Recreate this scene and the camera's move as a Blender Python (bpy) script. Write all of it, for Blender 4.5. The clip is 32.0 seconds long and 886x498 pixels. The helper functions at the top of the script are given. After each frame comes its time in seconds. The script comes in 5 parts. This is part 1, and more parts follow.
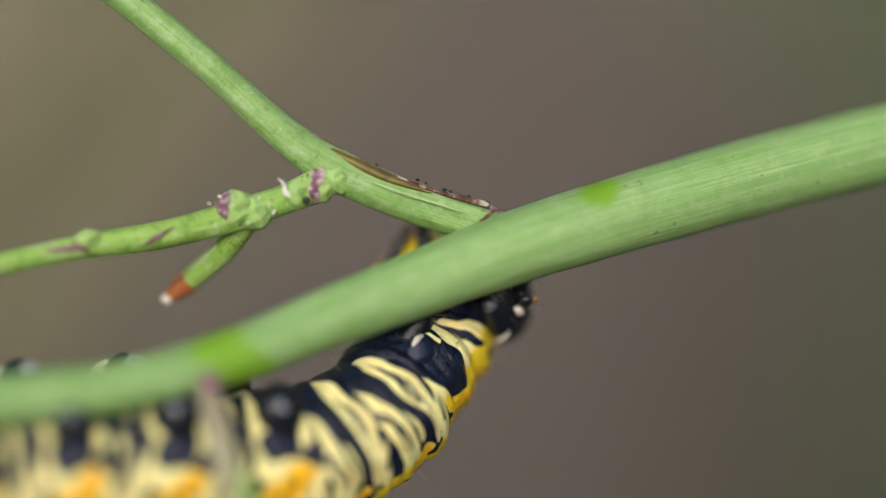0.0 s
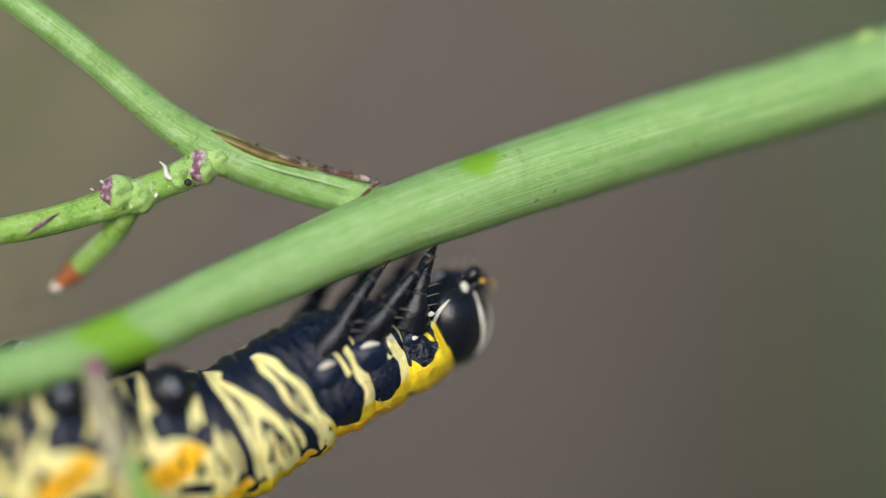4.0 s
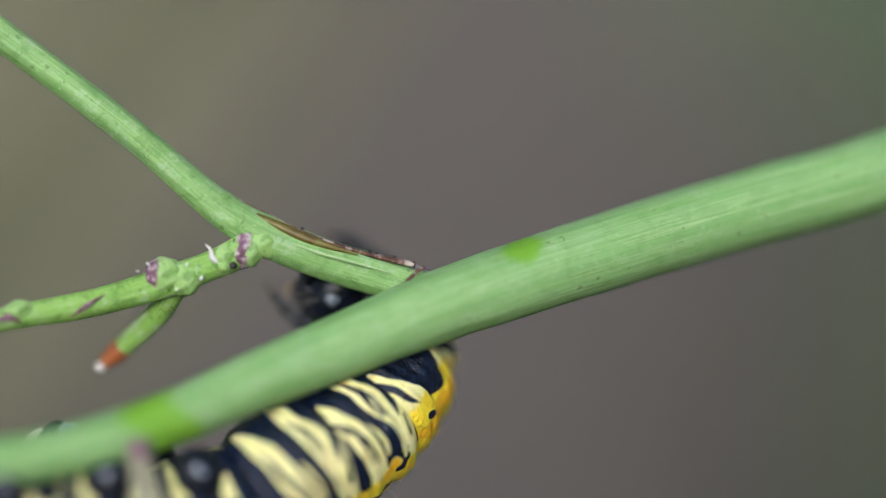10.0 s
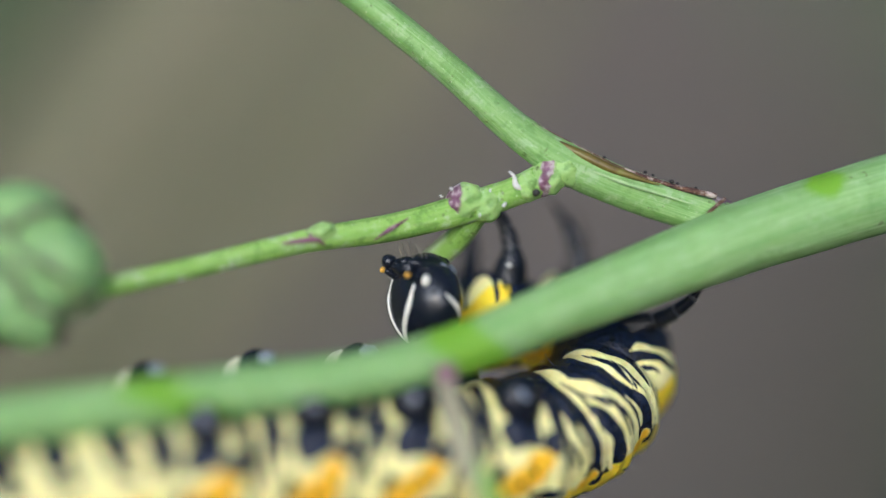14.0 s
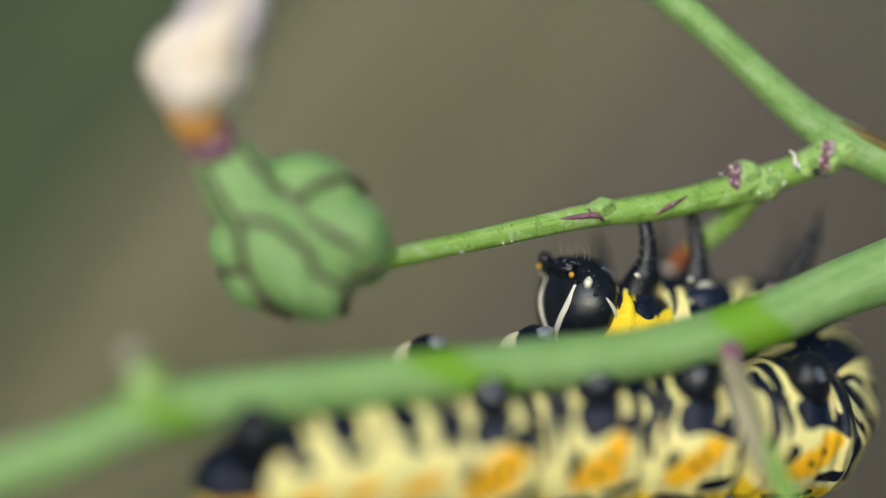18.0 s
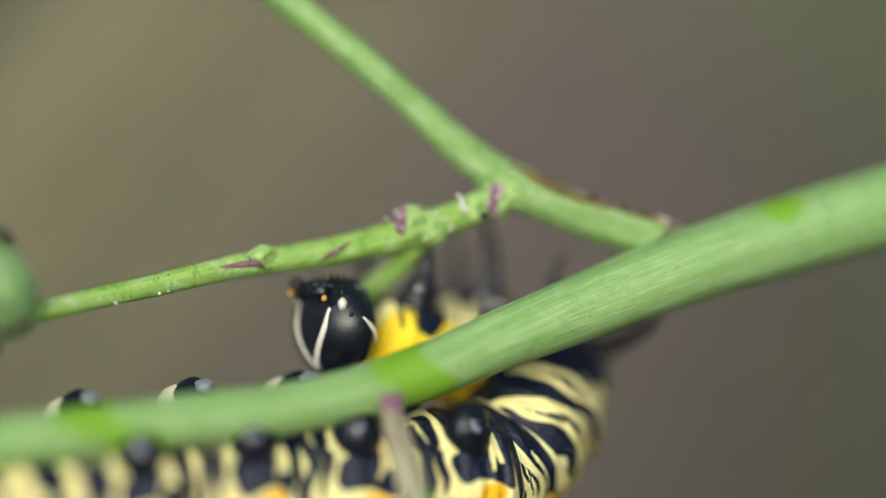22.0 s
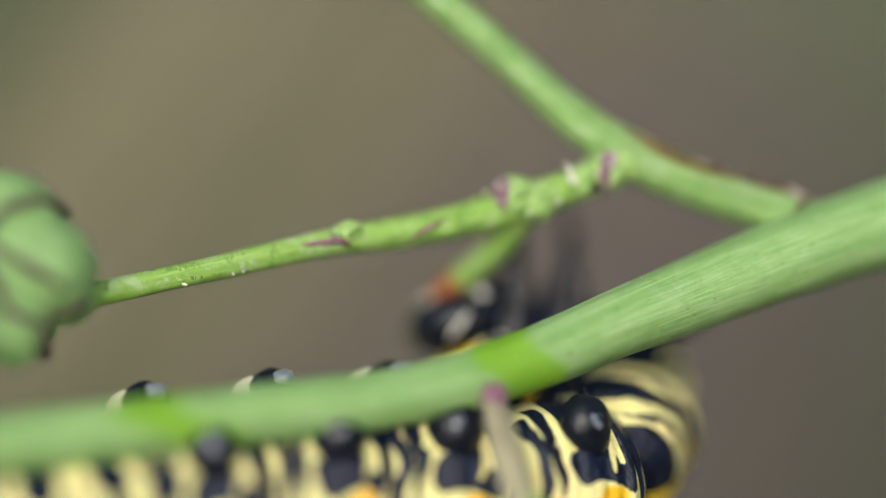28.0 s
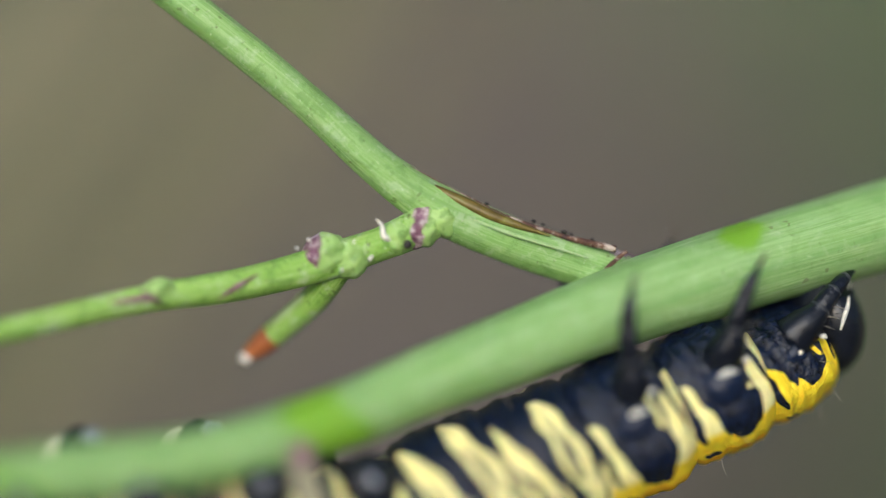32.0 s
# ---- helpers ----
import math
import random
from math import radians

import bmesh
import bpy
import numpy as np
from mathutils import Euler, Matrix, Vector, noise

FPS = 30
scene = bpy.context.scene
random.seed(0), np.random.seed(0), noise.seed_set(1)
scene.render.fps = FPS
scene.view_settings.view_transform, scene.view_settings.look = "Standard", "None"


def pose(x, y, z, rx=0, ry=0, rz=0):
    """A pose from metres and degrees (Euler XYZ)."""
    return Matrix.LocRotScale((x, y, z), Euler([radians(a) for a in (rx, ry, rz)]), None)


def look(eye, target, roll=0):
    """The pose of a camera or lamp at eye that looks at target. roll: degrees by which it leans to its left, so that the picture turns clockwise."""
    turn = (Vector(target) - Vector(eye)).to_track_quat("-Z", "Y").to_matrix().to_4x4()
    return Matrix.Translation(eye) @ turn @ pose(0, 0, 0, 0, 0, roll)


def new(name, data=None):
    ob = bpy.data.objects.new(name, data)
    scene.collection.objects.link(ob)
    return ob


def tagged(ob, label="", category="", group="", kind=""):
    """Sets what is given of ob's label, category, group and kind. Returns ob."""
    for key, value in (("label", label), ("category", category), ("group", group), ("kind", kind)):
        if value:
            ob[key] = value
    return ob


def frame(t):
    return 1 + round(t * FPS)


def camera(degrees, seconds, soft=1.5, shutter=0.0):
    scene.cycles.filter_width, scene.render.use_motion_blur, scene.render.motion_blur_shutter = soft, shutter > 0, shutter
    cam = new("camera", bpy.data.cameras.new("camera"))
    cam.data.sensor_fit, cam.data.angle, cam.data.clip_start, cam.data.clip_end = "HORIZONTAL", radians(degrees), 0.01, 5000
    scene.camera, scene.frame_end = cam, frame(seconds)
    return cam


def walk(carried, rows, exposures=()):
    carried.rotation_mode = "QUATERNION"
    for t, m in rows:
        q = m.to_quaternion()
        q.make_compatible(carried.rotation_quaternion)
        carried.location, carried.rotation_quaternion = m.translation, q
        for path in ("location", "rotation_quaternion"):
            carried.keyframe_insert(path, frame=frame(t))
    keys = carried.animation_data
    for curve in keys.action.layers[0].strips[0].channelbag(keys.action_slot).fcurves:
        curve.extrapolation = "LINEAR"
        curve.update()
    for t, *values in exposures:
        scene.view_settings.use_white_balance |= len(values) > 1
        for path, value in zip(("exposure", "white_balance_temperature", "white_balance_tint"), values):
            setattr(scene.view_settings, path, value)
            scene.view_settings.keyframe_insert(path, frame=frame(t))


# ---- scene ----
from mathutils.bvhtree import BVHTree

H = 0.45  # height of the twig fork above the ground
MM = 0.001


def mm(x, y, z):
    """A place given in millimetres from the fork of the stalk."""
    return Vector((x * MM, y * MM, z * MM + H))


def view(x, y, z, yaw, pitch, roll):
    p = mm(x, y, z)
    return pose(p.x, p.y, p.z, 90 + pitch, 0, yaw) @ pose(0, 0, 0, 0, 0, roll)


# ---- the camera and its way ----
cam = camera(15.0, 32.0, soft=1.25)
cam.data.dof.use_dof = True
cam.data.dof.aperture_fstop = 4.8
cam.data.dof.aperture_blades = 0
walk(cam, [
    (0, view(5.28, -162.98, -1.67, -0.31, -0.60, 0.58)),
    (0.5, view(4.03, -164.39, -2.40, -0.53, -0.62, -1.29)),
    (1, view(4.69, -166.14, -2.39, -0.72, -0.50, -1.30)),
    (1.5, view(6.02, -166.89, -2.83, -0.85, -0.40, -1.82)),
    (2, view(7.55, -166.42, -2.49, -0.91, -0.39, -2.01)),
    (2.5, view(7.84, -166.23, -3.48, -0.95, -0.38, -2.02)),
    (3, view(8.40, -165.46, -4.22, -0.83, -0.27, -2.28)),
    (3.5, view(10.42, -164.37, -3.81, -0.61, -0.23, -2.07)),
    (5.5, view(11.59, -164.05, -6.55, 0.17, 0.23, -1.11)),
    (6, view(12.81, -163.59, -5.31, 0.31, 0.35, -1.38)),
    (6.5, view(13.27, -163.81, -4.80, 0.36, 0.49, -1.11)),
    (7, view(12.57, -164.01, -5.16, 0.34, 0.68, -1.20)),
    (7.5, view(11.33, -164.85, -5.67, 0.29, 0.75, -1.02)),
    (8, view(10.82, -164.96, -6.07, 0.27, 0.77, -0.98)),
    (8.5, view(11.70, -164.82, -5.51, 0.24, 0.84, -1.17)),
    (9, view(13.16, -164.19, -4.21, 0.31, 0.85, -1.22)),
    (9.5, view(13.15, -164.24, -3.17, 0.32, 0.77, -1.16)),
    (10, view(10.41, -165.02, -1.74, 0.22, 0.44, -1.02)),
    (10.5, view(7.31, -165.42, -0.42, 0.22, -0.05, -0.88)),
    (11, view(5.36, -165.09, 0.36, 0.25, -0.33, -1.05)),
    (11.5, view(4.17, -164.85, 0.81, 0.36, -0.41, -0.65)),
    (12, view(3.71, -164.78, 1.04, 0.53, -0.48, -0.19)),
    (12.5, view(2.56, -164.93, 1.08, 0.59, -0.61, -0.34)),
    (13, view(1.06, -165.38, 0.21, 0.68, -0.71, -0.01)),
    (13.5, view(-0.61, -165.71, -1.05, 0.82, -0.79, 0.02)),
    (14, view(-2.18, -165.65, -1.67, 0.98, -0.77, 0.37)),
    (14.5, view(-3.30, -165.94, -2.70, 1.09, -0.75, 0.62)),
    (15, view(-4.89, -166.85, -4.02, 1.05, -0.76, 0.51)),
    (15.5, view(-7.49, -166.81, -4.11, 1.07, -0.86, 0.32)),
    (17.5, view(-13.26, -165.58, -3.12, 1.33, -0.70, 1.32)),
    (18, view(-15.50, -165.24, -3.43, 1.06, -0.64, 1.29)),
    (18.5, view(-13.43, -165.80, -2.11, 0.83, -0.56, 1.18)),
    (19, view(-7.62, -166.41, -0.51, 0.59, -0.61, 1.00)),
    (19.5, view(-3.45, -166.78, -1.10, 0.23, -0.32, 0.75)),
    (20, view(-3.15, -167.01, -0.95, -0.26, -0.35, 0.06)),
    (20.5, view(-3.22, -167.60, -1.38, -0.57, -0.33, 1.04)),
    (21, view(-2.73, -167.50, -2.27, -0.74, -0.49, 0.69)),
    (21.5, view(-3.60, -166.70, -2.09, -0.90, -0.59, 0.74)),
    (22, view(-5.10, -160.03, -0.80, -0.98, -0.68, 0.72)),
    (22.5, view(-5.67, -145.19, -0.88, -0.77, -0.70, 1.34)),
    (23, view(-8.04, -144.23, -1.14, -0.67, -0.82, 1.31)),
    (23.5, view(-9.66, -143.04, -2.31, 0.00, -0.45, 1.42)),
    (24, view(-11.27, -143.80, -2.13, 0.31, -0.43, 1.48)),
    (24.5, view(-12.74, -143.35, -2.89, 0.67, -0.25, 2.14)),
    (26.5, view(-13.12, -142.96, -4.60, 1.47, 1.37, 1.21)),
    (27, view(-9.80, -143.16, -4.56, 0.99, 1.01, 0.94)),
    (27.5, view(-6.90, -142.85, -5.32, 0.59, 0.86, 0.64)),
    (28, view(-6.55, -143.44, -5.31, 0.13, 0.63, 0.51)),
    (28.5, view(-7.69, -144.66, -4.93, -0.28, 0.67, 0.91)),
    (29, view(-7.59, -147.52, -4.76, -0.49, 0.87, 0.69)),
    (29.5, view(-6.58, -147.97, -4.97, -0.67, 1.05, 0.49)),
    (30, view(-5.82, -146.89, -5.70, -0.81, 1.39, 0.63)),
    (30.5, view(-5.10, -145.48, -4.59, -0.94, 1.05, 0.73)),
    (31, view(-3.85, -143.03, -3.60, -0.99, 0.92, 0.32)),
    (31.5, view(-2.52, -142.72, -2.67, -1.06, 0.76, 0.40)),
    (32, view(-1.68, -142.84, -3.09, -1.10, 0.73, 0.47)),
], exposures=[(0, -0.11, 6120, 13), (1, -0.07, 5970, 10), (3, 0.05, 5870, 10), (7, -0.11, 5720, 9), (9, -0.06, 5470, 10), (13, -0.03, 5270, 12), (15, 0.03, 5370, 9), (17.5, -0.3, 5820, 5), (19, -0.05, 6020, 6), (24, 0.02, 5970, 8), (27, 0.02, 6070, 10), (29, 0.07, 5920, 9), (30, 0.09, 5870, 11), (32, 0.0, 5770, 9)])

# the lens is focused by hand: on the fork at first, later on the pod and the near stem
focus = new("focus_point")
cam.data.dof.focus_object = focus
walk(focus, [(t, pose(0, y * MM, H)) for t, y in (
    (0, -0.2), (1, -0.7), (3.5, -0.9), (9, -0.9), (10, -0.4), (14, -0.4), (15.5, -0.9), (17.5, -2.6), (18, -2.2), (19, -0.9), (21, -0.3), (21.5, -1.2), (22, -3.0), (22.5, -1.6), (23, -1.2), (24, -2.4), (24.5, -3.4), (26.5, -6.2),
    (27, -3.9), (28, -3.5), (29, -5.6), (29.5, -7.0), (30, -7.2), (30.5, -5.4), (31, -4.4), (31.5, -1.6), (32, -0.4))])

# ---- light: a bright, slightly overcast sky ----
world = bpy.data.worlds.new("sky")
scene.world = world
world.use_nodes = True
wn, wl = world.node_tree.nodes, world.node_tree.links
sky = wn.new("ShaderNodeTexSky")
sky.sky_type, sky.sun_disc = "NISHITA", False
sky.sun_elevation, sky.sun_rotation = radians(10), radians(190)
sky.air_density, sky.dust_density, sky.ozone_density = 0.8, 5.0, 1.2
wl.new(sky.outputs[0], wn["Background"].inputs[0])
wn["Background"].inputs[1].default_value = 0.15
sun = new("sun", bpy.data.lights.new("sun", "SUN"))
sun.data.energy, sun.data.angle, sun.data.color = 3.1, radians(60), (0.97, 0.98, 0.98)
sun.matrix_world = look((-0.171, -0.970, 0.174), (0, 0, 0))


# ---- materials ----
def material(name):
    m = bpy.data.materials.new(name)
    m.use_nodes = True
    return m, m.node_tree.nodes, m.node_tree.links, m.node_tree.nodes["Principled BSDF"]


def noise_node(n, l, vec, scale, detail=4, rough=0.6, distort=0.0):
    t = n.new("ShaderNodeTexNoise")
    t.inputs["Scale"].default_value = scale
    t.inputs["Detail"].default_value = detail
    t.inputs["Roughness"].default_value = rough
    t.inputs["Distortion"].default_value = distort
    if vec is not None:
        l.new(vec, t.inputs["Vector"])
    return t.outputs["Fac"]


def ramp(n, l, fac, *stops):
    r = n.new("ShaderNodeValToRGB")
    e = r.color_ramp.elements
    while len(e) < len(stops):
        e.new(0.5)
    for el, (p, c) in zip(e, stops):
        el.position, el.color = p, (*c, 1)
    l.new(fac, r.inputs[0])
    return r.outputs[0]


def mix(n, l, fac, a, b):
    m = n.new("ShaderNodeMix")
    m.data_type = "RGBA"
    for sock, v in ((m.inputs[0], fac), (m.inputs[6], a), (m.inputs[7], b)):
        if isinstance(v, (int, float)):
            sock.default_value = v
        elif isinstance(v, tuple):
            sock.default_value = (*v, 1)
        else:
            l.new(v, sock)
    return m.outputs[2]


def bump(n, l, height, bsdf, strength=0.3, distance=0.0001):
    b = n.new("ShaderNodeBump")
    b.inputs["Strength"].default_value = strength
    b.inputs["Distance"].default_value = distance
    l.new(height, b.inputs["Height"])
    l.new(b.outputs[0], bsdf.inputs["Normal"])


def attribute(n, name):
    a = n.new("ShaderNodeAttribute")
    a.attribute_name = name
    return a


def coords(n):
    return n.new("ShaderNodeTexCoord").outputs["Object"]


def step(n, l, fac, lo, hi):
    m = n.new("ShaderNodeMapRange")
    m.interpolation_type = "SMOOTHSTEP"
    l.new(fac, m.inputs[0])
    m.inputs[1].default_value, m.inputs[2].default_value = lo, hi
    return m.outputs[0]


def add(n, l, a, b, op="ADD"):
    m = n.new("ShaderNodeMath")
    m.operation = op
    for sock, v in zip(m.inputs, (a, b)):
        if isinstance(v, (int, float)):
            sock.default_value = v
        else:
            l.new(v, sock)
    return m.outputs[0]


def stem_material(name, base, pale, dark, fleck=0.5, rough=0.45):
    """Fibrous green plant skin: streaks along the stem, pale bloom and dark flecks."""
    m, n, l, b = material(name)
    grain = attribute(n, "grain").outputs["Vector"]
    fine = noise_node(n, l, grain, 6.0, 6, 0.72)
    broad = noise_node(n, l, grain, 1.5, 3)
    col = mix(n, l, step(n, l, fine, 0.38, 0.68), base, pale)
    col = mix(n, l, add(n, l, step(n, l, broad, 0.5, 0.7), 0.6, "MULTIPLY"), col, dark)
    spots = noise_node(n, l, coords(n), 2600, 2, 0.5)
    col = mix(n, l, add(n, l, step(n, l, spots, 0.66, 0.72), fleck, "MULTIPLY"), col, (0.10, 0.14, 0.03))
    glint = noise_node(n, l, coords(n), 5200, 2, 0.5)
    col = mix(n, l, add(n, l, step(n, l, glint, 0.69, 0.74), fleck, "MULTIPLY"), col, (0.55, 0.68, 0.42))
    mottle = noise_node(n, l, coords(n), 950, 7, 0.72, 0.4)
    col = mix(n, l, add(n, l, step(n, l, mottle, 0.52, 0.60), fleck * 0.6, "MULTIPLY"), col, (0.09, 0.20, 0.025))
    col = mix(n, l, add(n, l, step(n, l, mottle, 0.46, 0.38), fleck * 0.6, "MULTIPLY"), col, (0.50, 0.62, 0.40))
    grit = noise_node(n, l, coords(n), 2300, 2, 0.4)
    col = mix(n, l, add(n, l, step(n, l, grit, 0.72, 0.76), 0.5, "MULTIPLY"), col, (0.10, 0.085, 0.03))
    tint = attribute(n, "tint").outputs["Fac"]
    scuff = noise_node(n, l, coords(n), 1900, 4, 0.7)
    purple = ramp(n, l, scuff, (0.3, (0.09, 0.025, 0.05)), (0.48, (0.20, 0.10, 0.15)), (0.62, (0.56, 0.48, 0.47)))
    col = mix(n, l, step(n, l, add(n, l, tint, add(n, l, scuff, 1.5, "MULTIPLY")), 1.15, 1.3), col, purple)
    fresh = attribute(n, "fresh").outputs["Fac"]
    wob = add(n, l, fresh, add(n, l, add(n, l, noise_node(n, l, coords(n), 700, 3), -0.5), 0.5, "MULTIPLY"))
    col = mix(n, l, step(n, l, wob, 0.35, 0.65), col, (0.19, 0.40, 0.022))
    l.new(col, b.inputs["Base Color"])
    b.inputs["Roughness"].default_value = rough
    b.inputs["Subsurface Weight"].default_value = 0.3
    b.inputs["Subsurface Radius"].default_value = (0.0008, 0.0012, 0.0005)
    b.inputs["Specular IOR Level"].default_value = 0.35
    bump(n, l, fine, b, 0.5, 0.00016)
    return m


def plain(name, stops, scale, rough=0.5, relief=0.3, depth=0.0001, sss=0.0, coat=0.0, spec=0.5):
    """A colour that wanders between stops with a grain of its own, and fine relief."""
    m, n, l, b = material(name)
    f = noise_node(n, l, coords(n), scale, 5, 0.65, 0.3)
    l.new(ramp(n, l, f, *stops), b.inputs["Base Color"])
    b.inputs["Roughness"].default_value = rough
    b.inputs["Subsurface Weight"].default_value = sss
    b.inputs["Subsurface Radius"].default_value = (0.0006, 0.0005, 0.0003)
    b.inputs["Coat Weight"].default_value = coat
    b.inputs["Coat Roughness"].default_value = 0.12
    b.inputs["Specular IOR Level"].default_value = spec
    bump(n, l, noise_node(n, l, coords(n), scale * 3, 4), b, relief, depth)
    return m


def skin_material():
    """Caterpillar skin: glossy blue-black with cream, yellow and orange marks."""
    m, n, l, b = material("larva_skin")
    wob = add(n, l, noise_node(n, l, coords(n), 750, 3, 0.5), -0.5)
    cream = add(n, l, attribute(n, "cream").outputs["Fac"], add(n, l, wob, 0.36, "MULTIPLY"))
    warm = add(n, l, attribute(n, "orange").outputs["Fac"], add(n, l, wob, 0.7, "MULTIPLY"))
    gold = attribute(n, "gold").outputs["Fac"]
    fine = noise_node(n, l, coords(n), 3000, 4, 0.6)
    black = ramp(n, l, fine, (0.35, (0.003, 0.005, 0.011)), (0.7, (0.009, 0.017, 0.050)))
    pale = ramp(n, l, fine, (0.3, (0.82, 0.75, 0.28)), (0.65, (0.91, 0.87, 0.43)))
    yellow = ramp(n, l, fine, (0.3, (0.98, 0.68, 0.008)), (0.7, (0.98, 0.77, 0.03)))
    deep = ramp(n, l, fine, (0.3, (0.97, 0.49, 0.003)), (0.7, (0.98, 0.60, 0.008)))
    light = mix(n, l, step(n, l, add(n, l, gold, add(n, l, wob, 0.8, "MULTIPLY")), 0.3, 0.7), pale, yellow)
    light = mix(n, l, step(n, l, warm, -0.1, 0.16), light, deep)
    col = mix(n, l, step(n, l, cream, -0.03, 0.05), black, light)
    l.new(col, b.inputs["Base Color"])
    l.new(ramp(n, l, step(n, l, cream, -0.05, 0.05), (0.0, (0.24, 0.24, 0.24)), (1.0, (0.62, 0.62, 0.62))), b.inputs["Roughness"])
    b.inputs["Specular IOR Level"].default_value = 0.38
    b.inputs["Subsurface Weight"].default_value = 0.35
    b.inputs["Subsurface Radius"].default_value = (0.0008, 0.0005, 0.00015)
    fold = n.new("ShaderNodeTexWave")
    fold.bands_direction = "X"
    fold.inputs["Scale"].default_value = 420
    fold.inputs["Distortion"].default_value = 5.0
    fold.inputs["Detail"].default_value = 3
    l.new(coords(n), fold.inputs["Vector"])
    both = add(n, l, add(n, l, fold.outputs["Fac"], 0.5, "MULTIPLY"), noise_node(n, l, coords(n), 4200, 3))
    bump(n, l, both, b, 0.75, 0.0002)
    return m


STEM = stem_material("stalk_skin", (0.215, 0.40, 0.115), (0.37, 0.56, 0.25), (0.17, 0.35, 0.09), 0.28)
TWIG = stem_material("twig_skin", (0.23, 0.43, 0.06), (0.38, 0.57, 0.17), (0.10, 0.23, 0.025), 0.9)
PODSKIN = stem_material("pod_skin", (0.23, 0.41, 0.14), (0.31, 0.50, 0.21), (0.18, 0.35, 0.11), 0.3, 0.5)
BRANCH = stem_material("branch_skin", (0.215, 0.40, 0.10), (0.37, 0.56, 0.23), (0.14, 0.29, 0.06), 0.6)
PALERIB = plain("pale_rib", [(0.3, (0.30, 0.47, 0.17)), (0.7, (0.44, 0.58, 0.30))], 1200, 0.5, 0.4, 0.0001, 0.2)
NODE = stem_material("node_skin", (0.26, 0.46, 0.09), (0.46, 0.62, 0.28), (0.22, 0.34, 0.05), 0.9)
SEAM = plain("purple_seam", [(0.3, (0.035, 0.02, 0.02)), (0.7, (0.11, 0.065, 0.06))], 1500, 0.6)
SCAR = plain("brown_scar", [(0.36, (0.035, 0.014, 0.016)), (0.5, (0.12, 0.055, 0.03)), (0.62, (0.50, 0.42, 0.36))], 1100, 0.75, 0.8, 0.0002)
PURPLE = plain("purple_bract_skin", [(0.3, (0.10, 0.02, 0.05)), (0.55, (0.26, 0.12, 0.19)), (0.75, (0.55, 0.48, 0.46))], 1600, 0.6, 0.5)
RUST = plain("rust_tip", [(0.3, (0.22, 0.06, 0.015)), (0.7, (0.50, 0.17, 0.05))], 1400, 0.5)
CHAFF = plain("white_chaff", [(0.3, (0.62, 0.60, 0.54)), (0.7, (0.85, 0.83, 0.78))], 1600, 0.6, 0.3, 0.0001, 0.2)
SPECK = plain("black_speck_skin", [(0.3, (0.01, 0.01, 0.01)), (0.7, (0.03, 0.025, 0.02))], 2000, 0.6)
PETAL = plain("withered_petal", [(0.3, (0.34, 0.29, 0.33)), (0.5, (0.62, 0.58, 0.63)), (0.75, (0.84, 0.82, 0.86))], 420, 0.7, 0.6, 0.0004, 0.15)
PETALBASE = plain("petal_base", [(0.25, (0.64, 0.46, 0.28)), (0.5, (0.85, 0.76, 0.65)), (0.8, (0.88, 0.85, 0.81))], 420, 0.6, 0.5, 0.0003, 0.15)
AMBER = plain("amber_base", [(0.3, (0.58, 0.26, 0.04)), (0.7, (0.78, 0.45, 0.14))], 600, 0.5, 0.3, 0.0002, 0.15)
RESIN = plain("olive_resin", [(0.3, (0.07, 0.045, 0.008)), (0.5, (0.15, 0.11, 0.02)), (0.7, (0.20, 0.22, 0.05))], 700, 0.4, 0.3, 0.0002)
BRACT = plain("dry_bract", [(0.25, (0.13, 0.11, 0.08)), (0.5, (0.33, 0.31, 0.20)), (0.8, (0.46, 0.45, 0.27))], 500, 0.7, 0.5, 0.0002)
SKIN = skin_material()
CHITIN = plain("black_chitin", [(0.3, (0.003, 0.004, 0.007)), (0.7, (0.009, 0.012, 0.022))], 1500, 0.27, 0.5, 0.00012, 0, 0, 0.42)
HEADSKIN = plain("glossy_head_shell", [(0.3, (0.004, 0.005, 0.008)), (0.7, (0.010, 0.013, 0.022))], 1800, 0.22, 0.4, 0.00008, 0, 0.15, 0.42)
FOOT = plain("grey_foot", [(0.3, (0.06, 0.07, 0.09)), (0.7, (0.20, 0.22, 0.25))], 1800, 0.3, 0.4)
IVORY = plain("ivory_mark", [(0.3, (0.62, 0.60, 0.50)), (0.7, (0.82, 0.80, 0.72))], 1500, 0.4)
HONEY = plain("honey_tip", [(0.3, (0.50, 0.25, 0.02)), (0.7, (0.75, 0.45, 0.06))], 1500, 0.4)
NAVY = plain("blue_black_swelling", [(0.3, (0.004, 0.007, 0.018)), (0.7, (0.010, 0.020, 0.058))], 2600, 0.24, 0.5, 0.00012, 0, 0, 0.42)
JOINT = plain("leg_joint_skin", [(0.3, (0.015, 0.017, 0.022)), (0.7, (0.05, 0.055, 0.065))], 1800, 0.3, 0.4)
# paler than the feet: the highlight on the pads is put into their colour
PAD = plain("foot_pad_sheen", [(0.3, (0.10, 0.12, 0.16)), (0.7, (0.30, 0.33, 0.38))], 1500, 0.3, 0.5)
CLAW = plain("dark_claw", [(0.3, (0.02, 0.012, 0.008)), (0.7, (0.07, 0.04, 0.02))], 1500, 0.3)
PALE = plain("cream_fold", [(0.3, (0.52, 0.50, 0.34)), (0.7, (0.74, 0.71, 0.55))], 1500, 0.5)
HAIR = plain("pale_bristle", [(0.3, (0.12, 0.10, 0.08)), (0.7, (0.3, 0.27, 0.2))], 900, 0.4)


